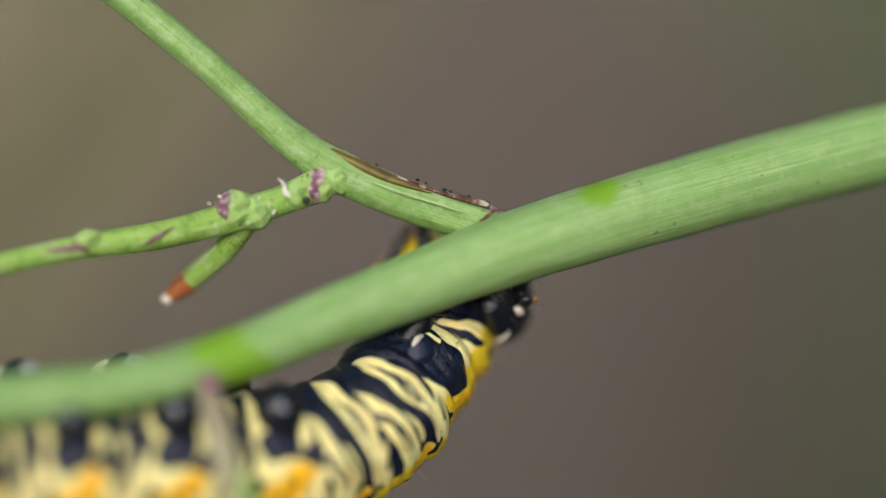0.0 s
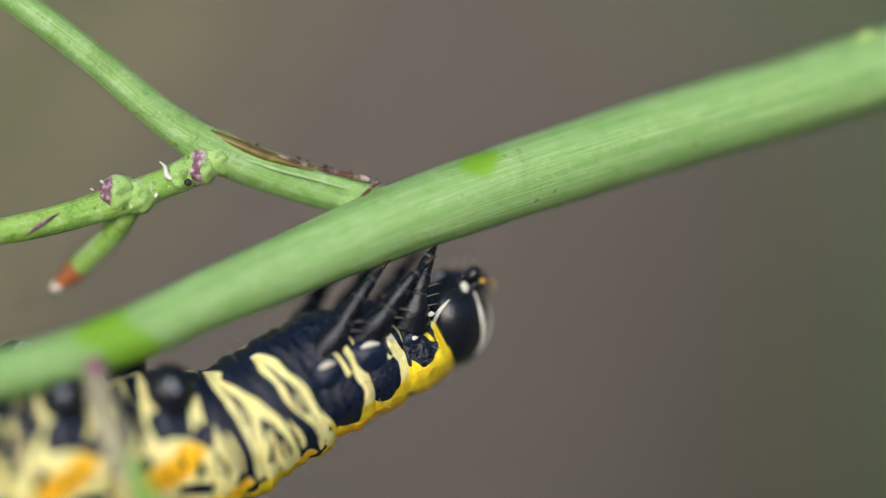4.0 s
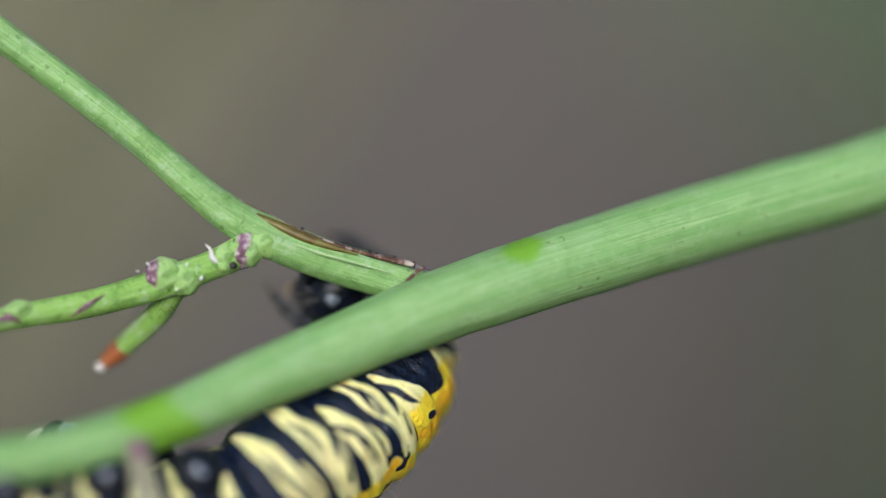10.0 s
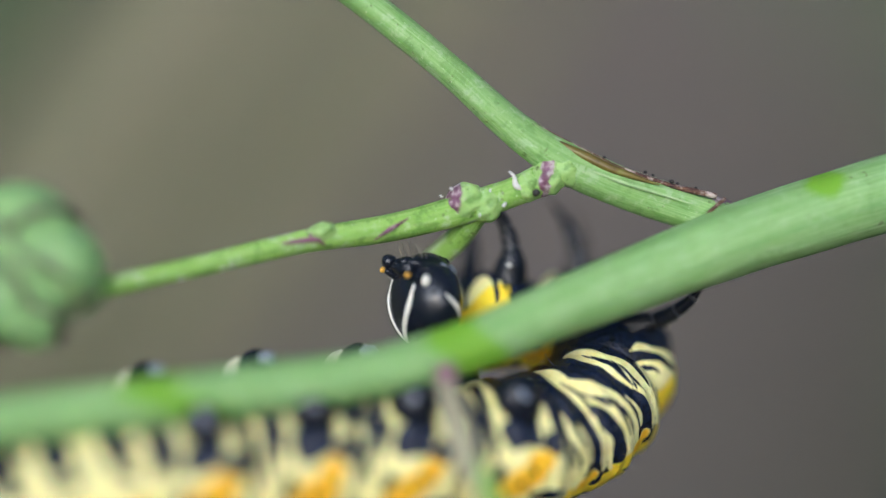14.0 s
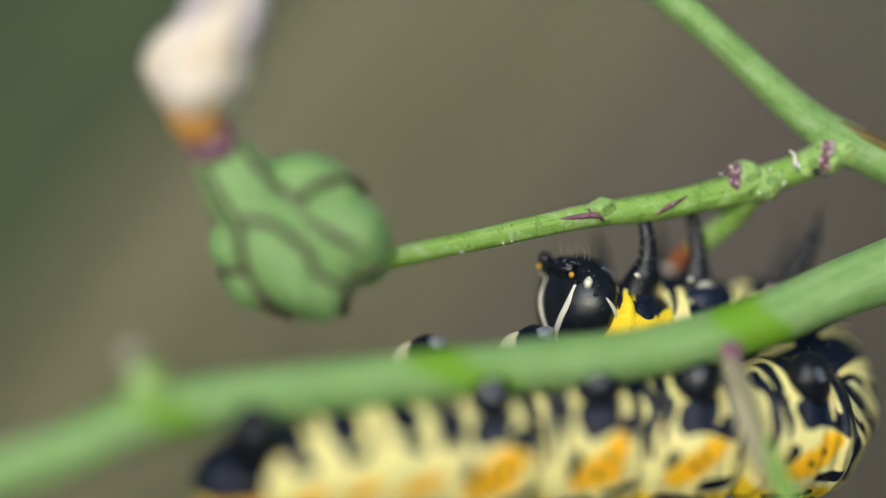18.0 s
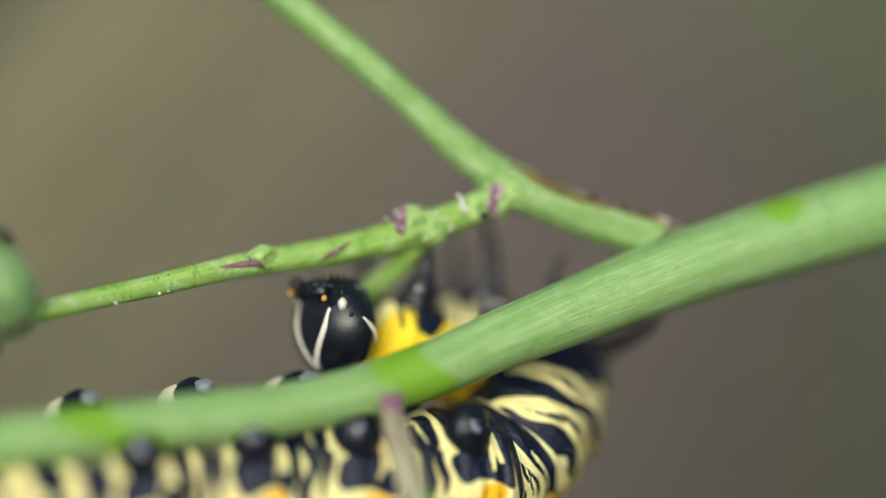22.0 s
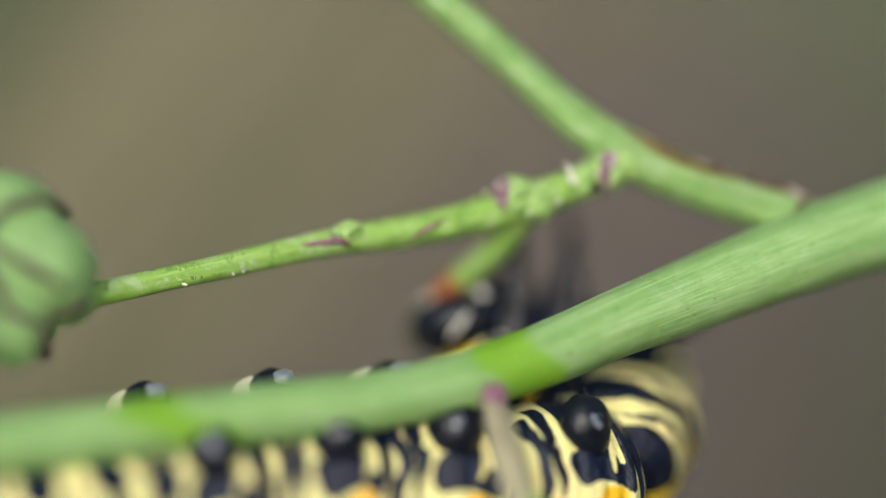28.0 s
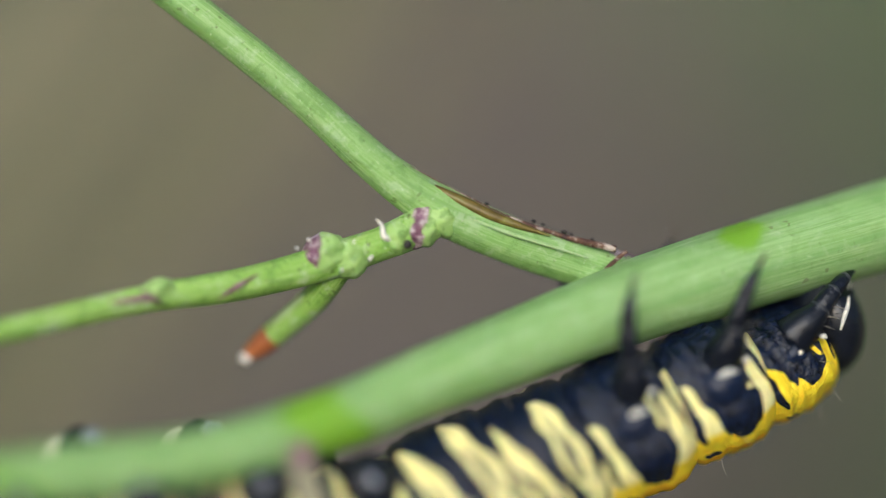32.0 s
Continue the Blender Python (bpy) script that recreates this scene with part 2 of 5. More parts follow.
# ---- mesh helpers ----
def part(name, bm, mat, parent, label=""):
    """Link a bmesh, built in millimetres in its parent's space, as one smooth mesh under parent."""
    me = bpy.data.meshes.new(name)
    bmesh.ops.scale(bm, vec=(MM, MM, MM), verts=bm.verts)
    bm.to_mesh(me)
    bm.free()
    for p in me.polygons:
        p.use_smooth = True
    me.materials.append(mat)
    ob = new(name, me)
    ob.parent = parent
    return tagged(ob, label)


def curve(pts, count):
    """Catmull-Rom points through pts, evenly in parameter."""
    p = [Vector(q) for q in pts]
    p = [2 * p[0] - p[1]] + p + [2 * p[-1] - p[-2]]
    out = []
    for k in range(count):
        s = k / (count - 1) * (len(p) - 3)
        i = min(int(s), len(p) - 4)
        f = s - i
        a, b, c, d = p[i:i + 4]
        out.append(0.5 * (2 * b + (c - a) * f + (2 * a - 5 * b + 4 * c - d) * f * f + (3 * b - a - 3 * c + d) * f ** 3))
    return out


def lerp(values, s):
    x = s * (len(values) - 1)
    i = min(int(x), len(values) - 2)
    return values[i] + (values[i + 1] - values[i]) * (x - i)


def tube(bm, pts, radii, rings=24, sides=16, wobble=0.0, flat=1.0, marks=(), ribs=0, seed=0.0, squeeze=(0, 0, 1)):
    """A round, tapered limb along pts; marks: (where, half width, kind, sides it covers) set skin tints."""
    grain = bm.verts.layers.float_vector.get("grain") or bm.verts.layers.float_vector.new("grain")
    tint = bm.verts.layers.float.get("tint") or bm.verts.layers.float.new("tint")
    fresh = bm.verts.layers.float.get("fresh") or bm.verts.layers.float.new("fresh")
    way = curve(pts, rings)
    up = Vector(squeeze)
    rows, run = [], 0.0
    for k, c in enumerate(way):
        s = k / (rings - 1)
        tan = (way[min(k + 1, rings - 1)] - way[max(k - 1, 0)]).normalized()
        up = (up - tan * up.dot(tan)).normalized()
        side = tan.cross(up)
        run += (c - way[k - 1]).length if k else 0
        r = lerp(radii, s)
        row = []
        for j in range(sides):
            a = 2 * math.pi * j / sides
            d = up * math.cos(a) * flat + side * math.sin(a)
            rr = r * (1 + (0.025 * math.cos(a * ribs) if ribs else 0))
            if wobble:
                rr *= 1 + wobble * noise.noise(c * 0.35 + d * 1.3 + Vector((seed, 0, 0)))
            v = bm.verts.new(c + d * rr)
            v[grain] = (math.cos(a) * r * 1.6 + seed, math.sin(a) * r * 1.6, run * 0.028)
            for where, half, kind, lean in marks:
                q = max(0.0, 1 - abs(s - where + (0.006 * math.sin(a * 2) if lean is None else 0)) / half)
                if lean is not None:
                    turn = (a - lean + math.pi) % (2 * math.pi) - math.pi
                    q = max(0.0, 1 - math.hypot((s - where) / half, turn / 1.2))
                lay = tint if kind == "purple" else fresh
                v[lay] = max(v[lay], q)
            row.append(v)
        rows.append(row)
    for a, b in zip(rows, rows[1:]):
        for j in range(sides):
            bm.faces.new((a[j], a[(j + 1) % sides], b[(j + 1) % sides], b[j]))
    bm.faces.new(rows[0][::-1])
    bm.faces.new(rows[-1])
    return bm


def limb(name, mat, parent, label, pts, radii, **kw):
    return part(name, tube(bmesh.new(), pts, radii, **kw), mat, parent, label)


def blob(bm, centre, size, turn=(0, 0, 0), subdivisions=3, rough=0.0, seed=0.0, purple=None):
    """An uneven rounded lump."""
    m = Matrix.Translation(centre) @ Euler([radians(a) for a in turn]).to_matrix().to_4x4() @ Matrix.Diagonal((*size, 1))
    tint = bm.verts.layers.float.new("tint") if purple else None
    made = bmesh.ops.create_icosphere(bm, subdivisions=subdivisions, radius=1, matrix=Matrix.Identity(4))["verts"]
    for v in made:
        if purple:
            v[tint] = max(0.0, 1 - abs(v.co.dot(Vector(purple[:3])) - purple[3]) / 0.6)
        if rough:
            v.co *= 1 + rough * noise.noise(v.co * 2.2 + Vector((seed, 3, 7)))
        v.co = m @ v.co
    return bm


# ---- the ground, a littered slope that rises behind the plant ----
def smooth(a, b, x):
    t = min(1, max(0, (x - a) / (b - a)))
    return t * t * (3 - 2 * t)


def ground_height(x, y):
    h = 1.05 * smooth(0.18, 1.1, y) + 0.6 * smooth(1.5, 12, y)
    near = max(0.0, 1 - math.hypot(x, y - 0.5) / 3)
    h += near * (0.03 * noise.noise(Vector((x * 5, y * 5, 0))) + 0.012 * noise.noise(Vector((x * 19, y * 19, 4))))
    return h


def make_ground():
    m, n, l, b = material("leaf_litter")
    co = coords(n)
    broad = noise_node(n, l, co, 9, 4, 0.6)
    fine = noise_node(n, l, co, 70, 6, 0.7, 0.4)
    grit = ramp(n, l, fine, (0.28, (0.6, 0.6, 0.6)), (0.5, (1.0, 1.0, 1.0)), (0.75, (1.4, 1.4, 1.4)))
    # green, brown and olive tones follow one another across the bank, darker at both ends
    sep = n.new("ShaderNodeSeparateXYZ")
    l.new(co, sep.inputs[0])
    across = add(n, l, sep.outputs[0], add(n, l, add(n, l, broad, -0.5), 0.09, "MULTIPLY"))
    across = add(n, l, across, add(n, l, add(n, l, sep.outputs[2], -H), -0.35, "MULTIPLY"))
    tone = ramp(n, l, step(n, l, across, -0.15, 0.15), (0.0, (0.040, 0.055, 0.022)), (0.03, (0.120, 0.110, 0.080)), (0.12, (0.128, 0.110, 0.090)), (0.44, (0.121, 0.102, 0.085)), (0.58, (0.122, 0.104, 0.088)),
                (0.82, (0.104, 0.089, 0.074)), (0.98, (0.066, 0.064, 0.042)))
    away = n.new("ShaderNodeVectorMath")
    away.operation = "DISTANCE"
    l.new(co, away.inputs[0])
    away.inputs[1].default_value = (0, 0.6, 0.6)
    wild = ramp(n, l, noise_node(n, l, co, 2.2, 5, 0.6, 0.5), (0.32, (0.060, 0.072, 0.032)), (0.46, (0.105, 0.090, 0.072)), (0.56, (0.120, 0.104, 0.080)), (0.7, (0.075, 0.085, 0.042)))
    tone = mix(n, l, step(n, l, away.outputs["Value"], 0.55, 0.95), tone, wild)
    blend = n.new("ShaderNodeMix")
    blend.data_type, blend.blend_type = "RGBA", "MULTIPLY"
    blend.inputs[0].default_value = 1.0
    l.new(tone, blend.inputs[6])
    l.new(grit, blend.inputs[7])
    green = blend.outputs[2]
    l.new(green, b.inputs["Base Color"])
    b.inputs["Roughness"].default_value = 0.85
    bump(n, l, fine, b, 0.7, 0.004)
    near = [i * 0.03 for i in range(-50, 51)]
    far = [1.8, 2.4, 3.4, 5, 9, 20, 60, 200, 600]
    xs = [-v for v in far[::-1]] + near + far
    ys = [-v for v in far[::-1]] + near + far
    bm = bmesh.new()
    grid = [[bm.verts.new((x, y, ground_height(x, y))) for x in xs] for y in ys]
    for r0, r1 in zip(grid, grid[1:]):
        for k in range(len(xs) - 1):
            bm.faces.new((r0[k], r0[k + 1], r1[k + 1], r1[k]))
    me = bpy.data.meshes.new("ground")
    bm.to_mesh(me)
    bm.free()
    for p in me.polygons:
        p.use_smooth = True
    me.materials.append(m)
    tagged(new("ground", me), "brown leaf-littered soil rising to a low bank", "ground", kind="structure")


make_ground()


# ---- the flowering stalk ----
def make_stalk():
    base = mm(96, 10, -450)
    base.z = ground_height(base.x, base.y) - 0.004
    stalk = new("flower_stalk")
    stalk.location = base
    tagged(stalk, "fresh green branching flower stalk with purple-marked nodes rising from soil", "plant")

    off = (mm(0, 0, 0) - base) / MM

    def o(*pts):
        return [Vector(p) + off for p in pts]

    foot = -off
    # thick main axis, arching over from the ground
    main = o((-74, -23, -29), (-51, -16.5, -20), (-36.7, -13, -15.3), (-31, -11.5, -12.9), (-24.2, -9.7, -11.8), (-13.7, -7.2, -10.5), (-8.3, -5.8, -9.8), (-3.5, -4.3, -8.45),
             (0.5, -3.1, -6.78), (4.5, -1.7, -5.25), (8.2, -0.9, -3.78), (12.2, 0.0, -2.42), (20.4, 1.5, 0.0), (28, 3.0, 2.0), (40, 5, 4.7), (58, 8, 5), (76, 9.5, -8),
             (88, 10, -60), (94, 10, -180), (96, 10, -320))
    main.append(Vector((0, 0, 0)))
    rad = [0.8, 1.1, 1.2, 1.28, 1.2, 1.2, 1.2, 1.28, 1.4, 1.55, 1.7, 1.8, 1.88, 1.92, 1.92, 2.0, 2.2, 2.5, 2.8, 3.1, 3.3]
    marks = [(6.9 / 20, 0.026, "fresh", None), (4.62 / 20, 0.012, "fresh", None), (11.24 / 20, 0.012, "fresh", 0.5), (3.0 / 20, 0.012, "fresh", None), (13.9 / 20, 0.012, "fresh", None)]
    limb("main_stem", STEM, stalk, "thick ribbed pale green stem", main, rad, rings=330, sides=28, wobble=0.03, ribs=11, marks=marks)
    # side branch going up from the joint
    branch = o((9.6, 0.3, -2.7), (7.4, 0.7, -1.98), (3.8, 0.4, -0.84), (0.9, 0.1, 0.45), (-1.6, 0, 2.1), (-4.95, 0, 5.07), (-9.18, 0.2, 8.45), (-18.1, 1, 15.2), (-34, 3, 27), (-52, 6, 44))
    limb("side_branch", BRANCH, stalk, "slimmer green side branch", branch, [1.02, 1.0, 0.98, 1.02, 0.84, 0.74, 0.76, 0.78, 0.74, 0.5], rings=150, sides=24, wobble=0.04, ribs=9, seed=5,
         marks=[(0.06, 0.09, "purple", 0.0)])
    scar = o((-1.35, -0.25, 2.72), (-0.4, -0.2, 2.2), (0.4, -0.1, 1.76), (2.3, 0.0, 0.8), (3.7, 0.0, 0.14), (5.85, 0.0, -0.6), (7.2, -0.1, -0.95), (8.4, -0.3, -1.22))
    limb("scar_ridge", SCAR, stalk, "brown dried scar along the upper edge", scar, [0.02, 0.06, 0.09, 0.10, 0.09, 0.10, 0.14, 0.15], rings=90, sides=10, wobble=0.4, seed=3)
    strip = o((-0.3, -0.42, 1.85), (0.7, -0.46, 1.30), (1.9, -0.50, 0.72), (3.1, -0.48, 0.16), (4.4, -0.40, -0.30), (5.6, -0.30, -0.68))
    limb("scar_strip", RESIN, stalk, "amber strip below the scar", strip, [0.03, 0.17, 0.25, 0.22, 0.14, 0.03], rings=44, sides=12, wobble=0.2)
    rib = o((0.8, -0.78, 0.62), (2.2, -0.72, 0.02), (3.8, -0.74, -0.58), (5.6, -0.62, -1.12), (7.2, -0.55, -1.6))
    limb("pale_rib", PALERIB, stalk, "pale rib along the branch", rib, [0.02, 0.06, 0.09, 0.07, 0.03], rings=40, sides=10, wobble=0.15)
    limb("pale_streak", PALERIB, stalk, "whitish streak along the stub", o((-3.9, 0.18, -2.55), (-4.75, 0.85, -3.35), (-5.6, 1.3, -4.1), (-6.3, 1.75, -4.72)), [0.05, 0.22, 0.2, 0.08], rings=26, sides=10, wobble=0.25)
    limb("joint_collar", SCAR, stalk, "pinkish dry joint where the branch meets the stem", o((8.8, -0.7, -1.3), (8.0, -0.95, -2.0), (7.3, -0.8, -2.8)), [0.1, 0.11, 0.03], rings=16, sides=8, wobble=0.3)
    for x, y, z, r in ((2.9, 0, 0.68, 0.09), (4.9, 0, -0.04, 0.1), (5.3, 0.1, -0.18, 0.08), (6.2, -0.1, -0.5, 0.12), (6.5, 0.1, -0.6, 0.09), (7.4, 0.0, -0.8, 0.08)):
        part("dirt_grain", blob(bmesh.new(), o((x, y, z))[0], (r, r, r * 0.8), rough=0.4, subdivisions=2), SPECK, stalk)
    # thin twig from the fork to the pod
    twig = o((1.0, 0.1, 0.2), (0.1, -0.1, -0.35), (-1.6, -0.3, -1.1), (-3.6, -0.4, -1.75), (-7.1, -0.8, -2.75), (-11.5, -1.5, -3.5), (-16.8, -2.9, -4.75), (-21.0, -4.3, -5.75), (-22.5, -5.2, -6.2))
    limb("twig", TWIG, stalk, "thin knobbly green twig", twig, [0.7, 0.82, 0.72, 0.78, 0.72, 0.6, 0.52, 0.5, 0.75], rings=110, sides=18, wobble=0.1, seed=9,
         marks=[(0.12, 0.045, "purple", 2.6), (0.375, 0.05, "purple", 0.2), (0.55, 0.035, "purple", 2.0), (0.66, 0.03, "purple", 0.3)])
    for c, size, turn, purple, label in (((0.15, -0.25, -0.3), (0.9, 0.92, 1.0), (0, 30, 0), (0.93, 0, 0.37, -0.15), "swollen green node with a purple band"),
                                         ((0.9, -0.15, 0.05), (0.95, 0.9, 0.85), (0, 20, 0), (0.93, 0, 0.37, 5), "green swelling where the twig leaves the branch"),
                                         ((-0.9, -0.4, -0.8), (0.75, 0.78, 0.75), (0, 25, 0), (0.93, 0, 0.37, 5), "swollen green node"),
                                         ((-3.9, -0.6, -1.55), (1.0, 0.88, 0.9), (0, -20, 0), (0.85, 0.3, -0.4, -0.75), "node with a scuffed purple scale"),
                                         ((-2.9, -0.5, -1.7), (0.85, 0.8, 0.88), (0, -15, 0), (0.93, 0, 0.37, 5), "swollen green node"),
                                         ((-10.9, -1.7, -3.1), (0.75, 0.6, 0.48), (0, -14, 0), (0.9, 0, 0.3, -0.9), "small green bud")):
        node = part("node", blob(bmesh.new(), Vector((0, 0, 0)), size, turn, 4, 0.16, c[0], purple), NODE, stalk, label)
        node.location = o(c)[0] * MM
    limb("bract", PURPLE, stalk, "pointed purple scale", o((-13.4, -2.3, -3.75), (-12.4, -2.2, -3.6), (-11.2, -2.1, -3.45), (-10.7, -1.9, -3.75)), [0.04, 0.22, 0.3, 0.05], rings=20, sides=8, flat=0.5)
    limb("bract", PURPLE, stalk, "pointed purple scale", o((-8.4, -1.4, -3.5), (-7.6, -1.6, -2.95), (-6.7, -1.45, -2.4)), [0.04, 0.26, 0.06], rings=20, sides=8, flat=0.5)
    # a cut stub with a rusty tip under the second node
    limb("stub", TWIG, stalk, "short green stub", o((-3.3, 0.0, -2.0), (-4.45, 1.1, -3.5), (-6.45, 2.3, -5.25)), [0.62, 0.62, 0.52], rings=20, sides=14, wobble=0.08)
    part("stub_tip", tube(bmesh.new(), o((-6.2, 2.15, -5.05), (-6.8, 2.4, -5.55), (-7.3, 2.5, -5.9)), [0.56, 0.5, 0.28], rings=12, sides=12, wobble=0.2), RUST, stalk, "rust-brown dried tip")
    part("tip_scar", blob(bmesh.new(), o((-7.35, 2.4, -6.0))[0], (0.3, 0.26, 0.24), rough=0.5), CHAFF, stalk, "whitish dry end")
    # chaff, droplets, specks
    limb("chaff", CHAFF, stalk, "curled white shred", o((-1.1, -0.9, -0.9), (-1.45, -1.1, -0.75), (-1.55, -1.15, -0.3), (-1.8, -1.1, -0.05)), [0.12, 0.16, 0.09, 0.03], rings=20, sides=8)
    for x, y, z, r in ((-0.9, -1.0, -1.0, 0.16), (-2.0, -1.1, -1.7, 0.17), (-2.7, -1.25, -1.0, 0.1), (-3.2, -1.35, -2.2, 0.1), (-4.6, -1.1, -0.95, 0.13), (-5.1, -1.2, -1.3, 0.1), (-17.6, -3.6, -5.35, 0.12), (-15.6, -3.1, -4.9, 0.1), (-15.2, -3.0, -4.8, 0.08)):
        part("chaff_flake", blob(bmesh.new(), o((x, y, z))[0], (r * 0.95, r * 0.6, r * 0.55), (0, 30 * x, 0), 2, 0.6, x), CHAFF, stalk)
    part("speck", blob(bmesh.new(), o((-0.45, -1.15, -1.1))[0], (0.2, 0.14, 0.19), subdivisions=2), SPECK, stalk, "black dot on the node")
    part("speck", blob(bmesh.new(), o((17.0, -0.55, -1.85))[0], (0.12, 0.08, 0.1), subdivisions=2), CHAFF, stalk, "pale grain on the stem")
    # dry hanging bract below the lower node of the stem
    limb("hanging_bract", BRACT, stalk, "dry pinkish-grey hanging bract", o((-4.9, -5.6, -9.3), (-4.6, -6.4, -10.4), (-4.1, -7.2, -12.4), (-3.5, -7.8, -14.2), (-3.1, -8.1, -15.4)), [0.5, 0.62, 0.66, 0.6, 0.1], rings=40, sides=14, wobble=0.25, flat=0.5)
    limb("pedicel", TWIG, stalk, "thin green flower stalk", o((-3.7, -7.4, -13.2), (-3.2, -7.6, -14.0), (-2.4, -8.2, -15.6), (-1.4, -8.8, -17.6), (1.2, -9.8, -22), (5, -11, -29)), [0.2, 0.34, 0.46, 0.6, 0.62, 0.5], rings=50, sides=14, wobble=0.1)
    part("bract_head", blob(bmesh.new(), o((-4.75, -6.1, -9.85))[0], (0.55, 0.5, 0.62), (0, 15, 0), 3, 0.3), PURPLE, stalk, "purple bract base")
    part("node", blob(bmesh.new(), o((-31.7, -12.3, -11.6))[0], (1.0, 0.9, 1.1), (0, 30, 0), 3, 0.25), NODE, stalk, "swollen green node at the bend")
    limb("chaff", CHAFF, stalk, "curled white shred", o((-32.3, -12.9, -11.0), (-32.6, -13.1, -10.3), (-32.2, -13.2, -9.8), (-31.8, -13.1, -10.2)), [0.1, 0.14, 0.1, 0.03], rings=16, sides=8)
    part("node", blob(bmesh.new(), o((33.2, 3.2, 5.0))[0], (0.7, 0.6, 0.5), (0, -15, 0), 3, 0.3), NODE, stalk, "small bump on the stem")
    make_pod(stalk, o)
    return stalk


def make_pod(stalk, o):
    """A green capsule of swollen lobes with dark seams between them, and the withered flower on its neck."""
    pod = part("seed_pod", blob(bmesh.new(), o((-25.6, -5.6, -4.9))[0], (3.25, 3.0, 3.9), (0, -30, 0), 4, 0.06), PODSKIN, stalk, "plump lobed green seed pod with dark purple seams")
    # middle, half sizes, lean in the plane across the view
    lobes = [((-28.0, -7.2, -2.6), (1.75, 1.5, 2.9), -30), ((-26.4, -7.6, -5.2), (1.75, 1.55, 3.5), -33), ((-24.7, -6.3, -2.6), (2.45, 2.1, 1.75), 14), ((-23.5, -6.4, -4.5), (2.7, 2.3, 2.1), 30),
             ((-24.4, -6.7, -6.7), (1.7, 1.7, 2.1), -10), ((-22.6, -5.7, -6.0), (1.4, 1.3, 1.1), 20), ((-28.2, -6.0, -5.3), (1.35, 1.6, 1.5), 0), ((-27.3, -6.1, -7.1), (1.9, 1.6, 1.15), 32),
             ((-25.2, -3.9, -3.6), (2.6, 1.7, 2.4), 20), ((-26.6, -3.9, -6.2), (2.2, 1.7, 2.2), 10)]
    faces = []
    for k, (c, size, lean) in enumerate(lobes):
        bm = blob(bmesh.new(), Vector((0, 0, 0)), size, (0, lean, 0), 4, 0.10, k * 2.7)
        grain = bm.verts.layers.float_vector.new("grain")
        for v in bm.verts:
            v[grain] = (v.co.x * 0.9 + k, v.co.y * 0.9, v.co.z * 0.3)
        bmesh.ops.translate(bm, verts=bm.verts, vec=o(c)[0])
        faces.append(BVHTree.FromBMesh(bm))
        part("pod_lobe", bm, PODSKIN, pod)

    def front(x, z):
        """The place on the foremost lobe at this spot across the pod."""
        p = o((x, -30, z))[0]
        hits = [h for h in (tree.ray_cast(p, Vector((0, 1, 0)))[0] for tree in faces) if h]
        return min(hits, key=lambda h: h.y) if hits else o((x, -6, z))[0]

    seams = [((-28.0, -0.5), (-26.9, -1.95), (-25.3, -3.1), (-25.0, -3.75), (-23.6, -4.65), (-22.0, -5.5)), ((-25.2, -3.2), (-24.5, -2.4), (-23.1, -2.05), (-22.1, -2.6)),
             ((-29.5, -1.7), (-28.6, -3.4), (-27.9, -4.4), (-27.6, -6.1), (-26.7, -7.9), (-25.5, -8.75)), ((-28.1, -4.0), (-26.5, -4.2), (-24.9, -5.2), (-24.2, -6.5), (-23.0, -6.95)),
             ((-28.9, -6.55), (-28.0, -6.5), (-27.5, -6.35)), ((-22.95, -6.9), (-23.1, -8.5)), ((-22.85, -6.65), (-22.0, -6.45), (-21.3, -6.0))]
    for k, run in enumerate(seams):
        flat = curve([(x, z, 0) for x, z in run], 26)
        pts = [front(q.x, q.y) + Vector((0, 0.07, 0)) for q in flat]
        part("seam", tube(bmesh.new(), pts, [0.16, 0.27, 0.22, 0.3, 0.24, 0.28, 0.14], rings=52, sides=8, wobble=0.4, seed=k), SEAM, pod, "dark purple seam")
    for x, z in ((-24.3, -7.8), (-26.6, -2.9), (-23.3, -3.9), (-25.9, -6.2), (-27.8, -3.2)):
        part("pod_speck", blob(bmesh.new(), front(x, z), (0.13, 0.08, 0.13), subdivisions=2, rough=0.3), SEAM, pod)
    part("stalk_collar", blob(bmesh.new(), o((-21.9, -5.5, -6.1))[0], (0.85, 0.75, 0.7), (0, 20, 0), 3, 0.3), NODE, pod, "olive collar where the twig enters")
    b = o((-29.2, -7.7, -0.6))[0]
    axis = (o((-29.7, -8.8, 0.2))[0] - b).normalized()
    part("pod_neck_ring", tube(bmesh.new(), [b + axis * 0.1, b + axis * 0.6, b + axis * 1.1], [1.15, 1.3, 1.15], rings=14, sides=20, wobble=0.3), PURPLE, pod, "purple ring under the flower")
    # withered flower: an amber base, a pale swollen tube and shrivelled petal ends
    p = [o(q)[0] for q in ((-29.6, -8.8, -0.2), (-30.0, -9.0, 0.9), (-29.8, -9.4, 2.9), (-29.0, -9.7, 4.7), (-28.0, -10.0, 7.2), (-26.9, -10.2, 10.3), (-26.3, -10.4, 13.7))]
    flower = part("withered_flower", tube(bmesh.new(), p[1:5], [1.35, 2.35, 2.2, 1.7, 1.3], rings=40, sides=28, wobble=0.3, ribs=5, seed=2), PETALBASE, stalk, "withered cream flower with an amber base")
    part("flower_base", tube(bmesh.new(), p[0:3], [0.9, 1.4, 2.0], rings=16, sides=24, wobble=0.12), AMBER, flower, "amber flower base")
    rnd = random.Random(4)
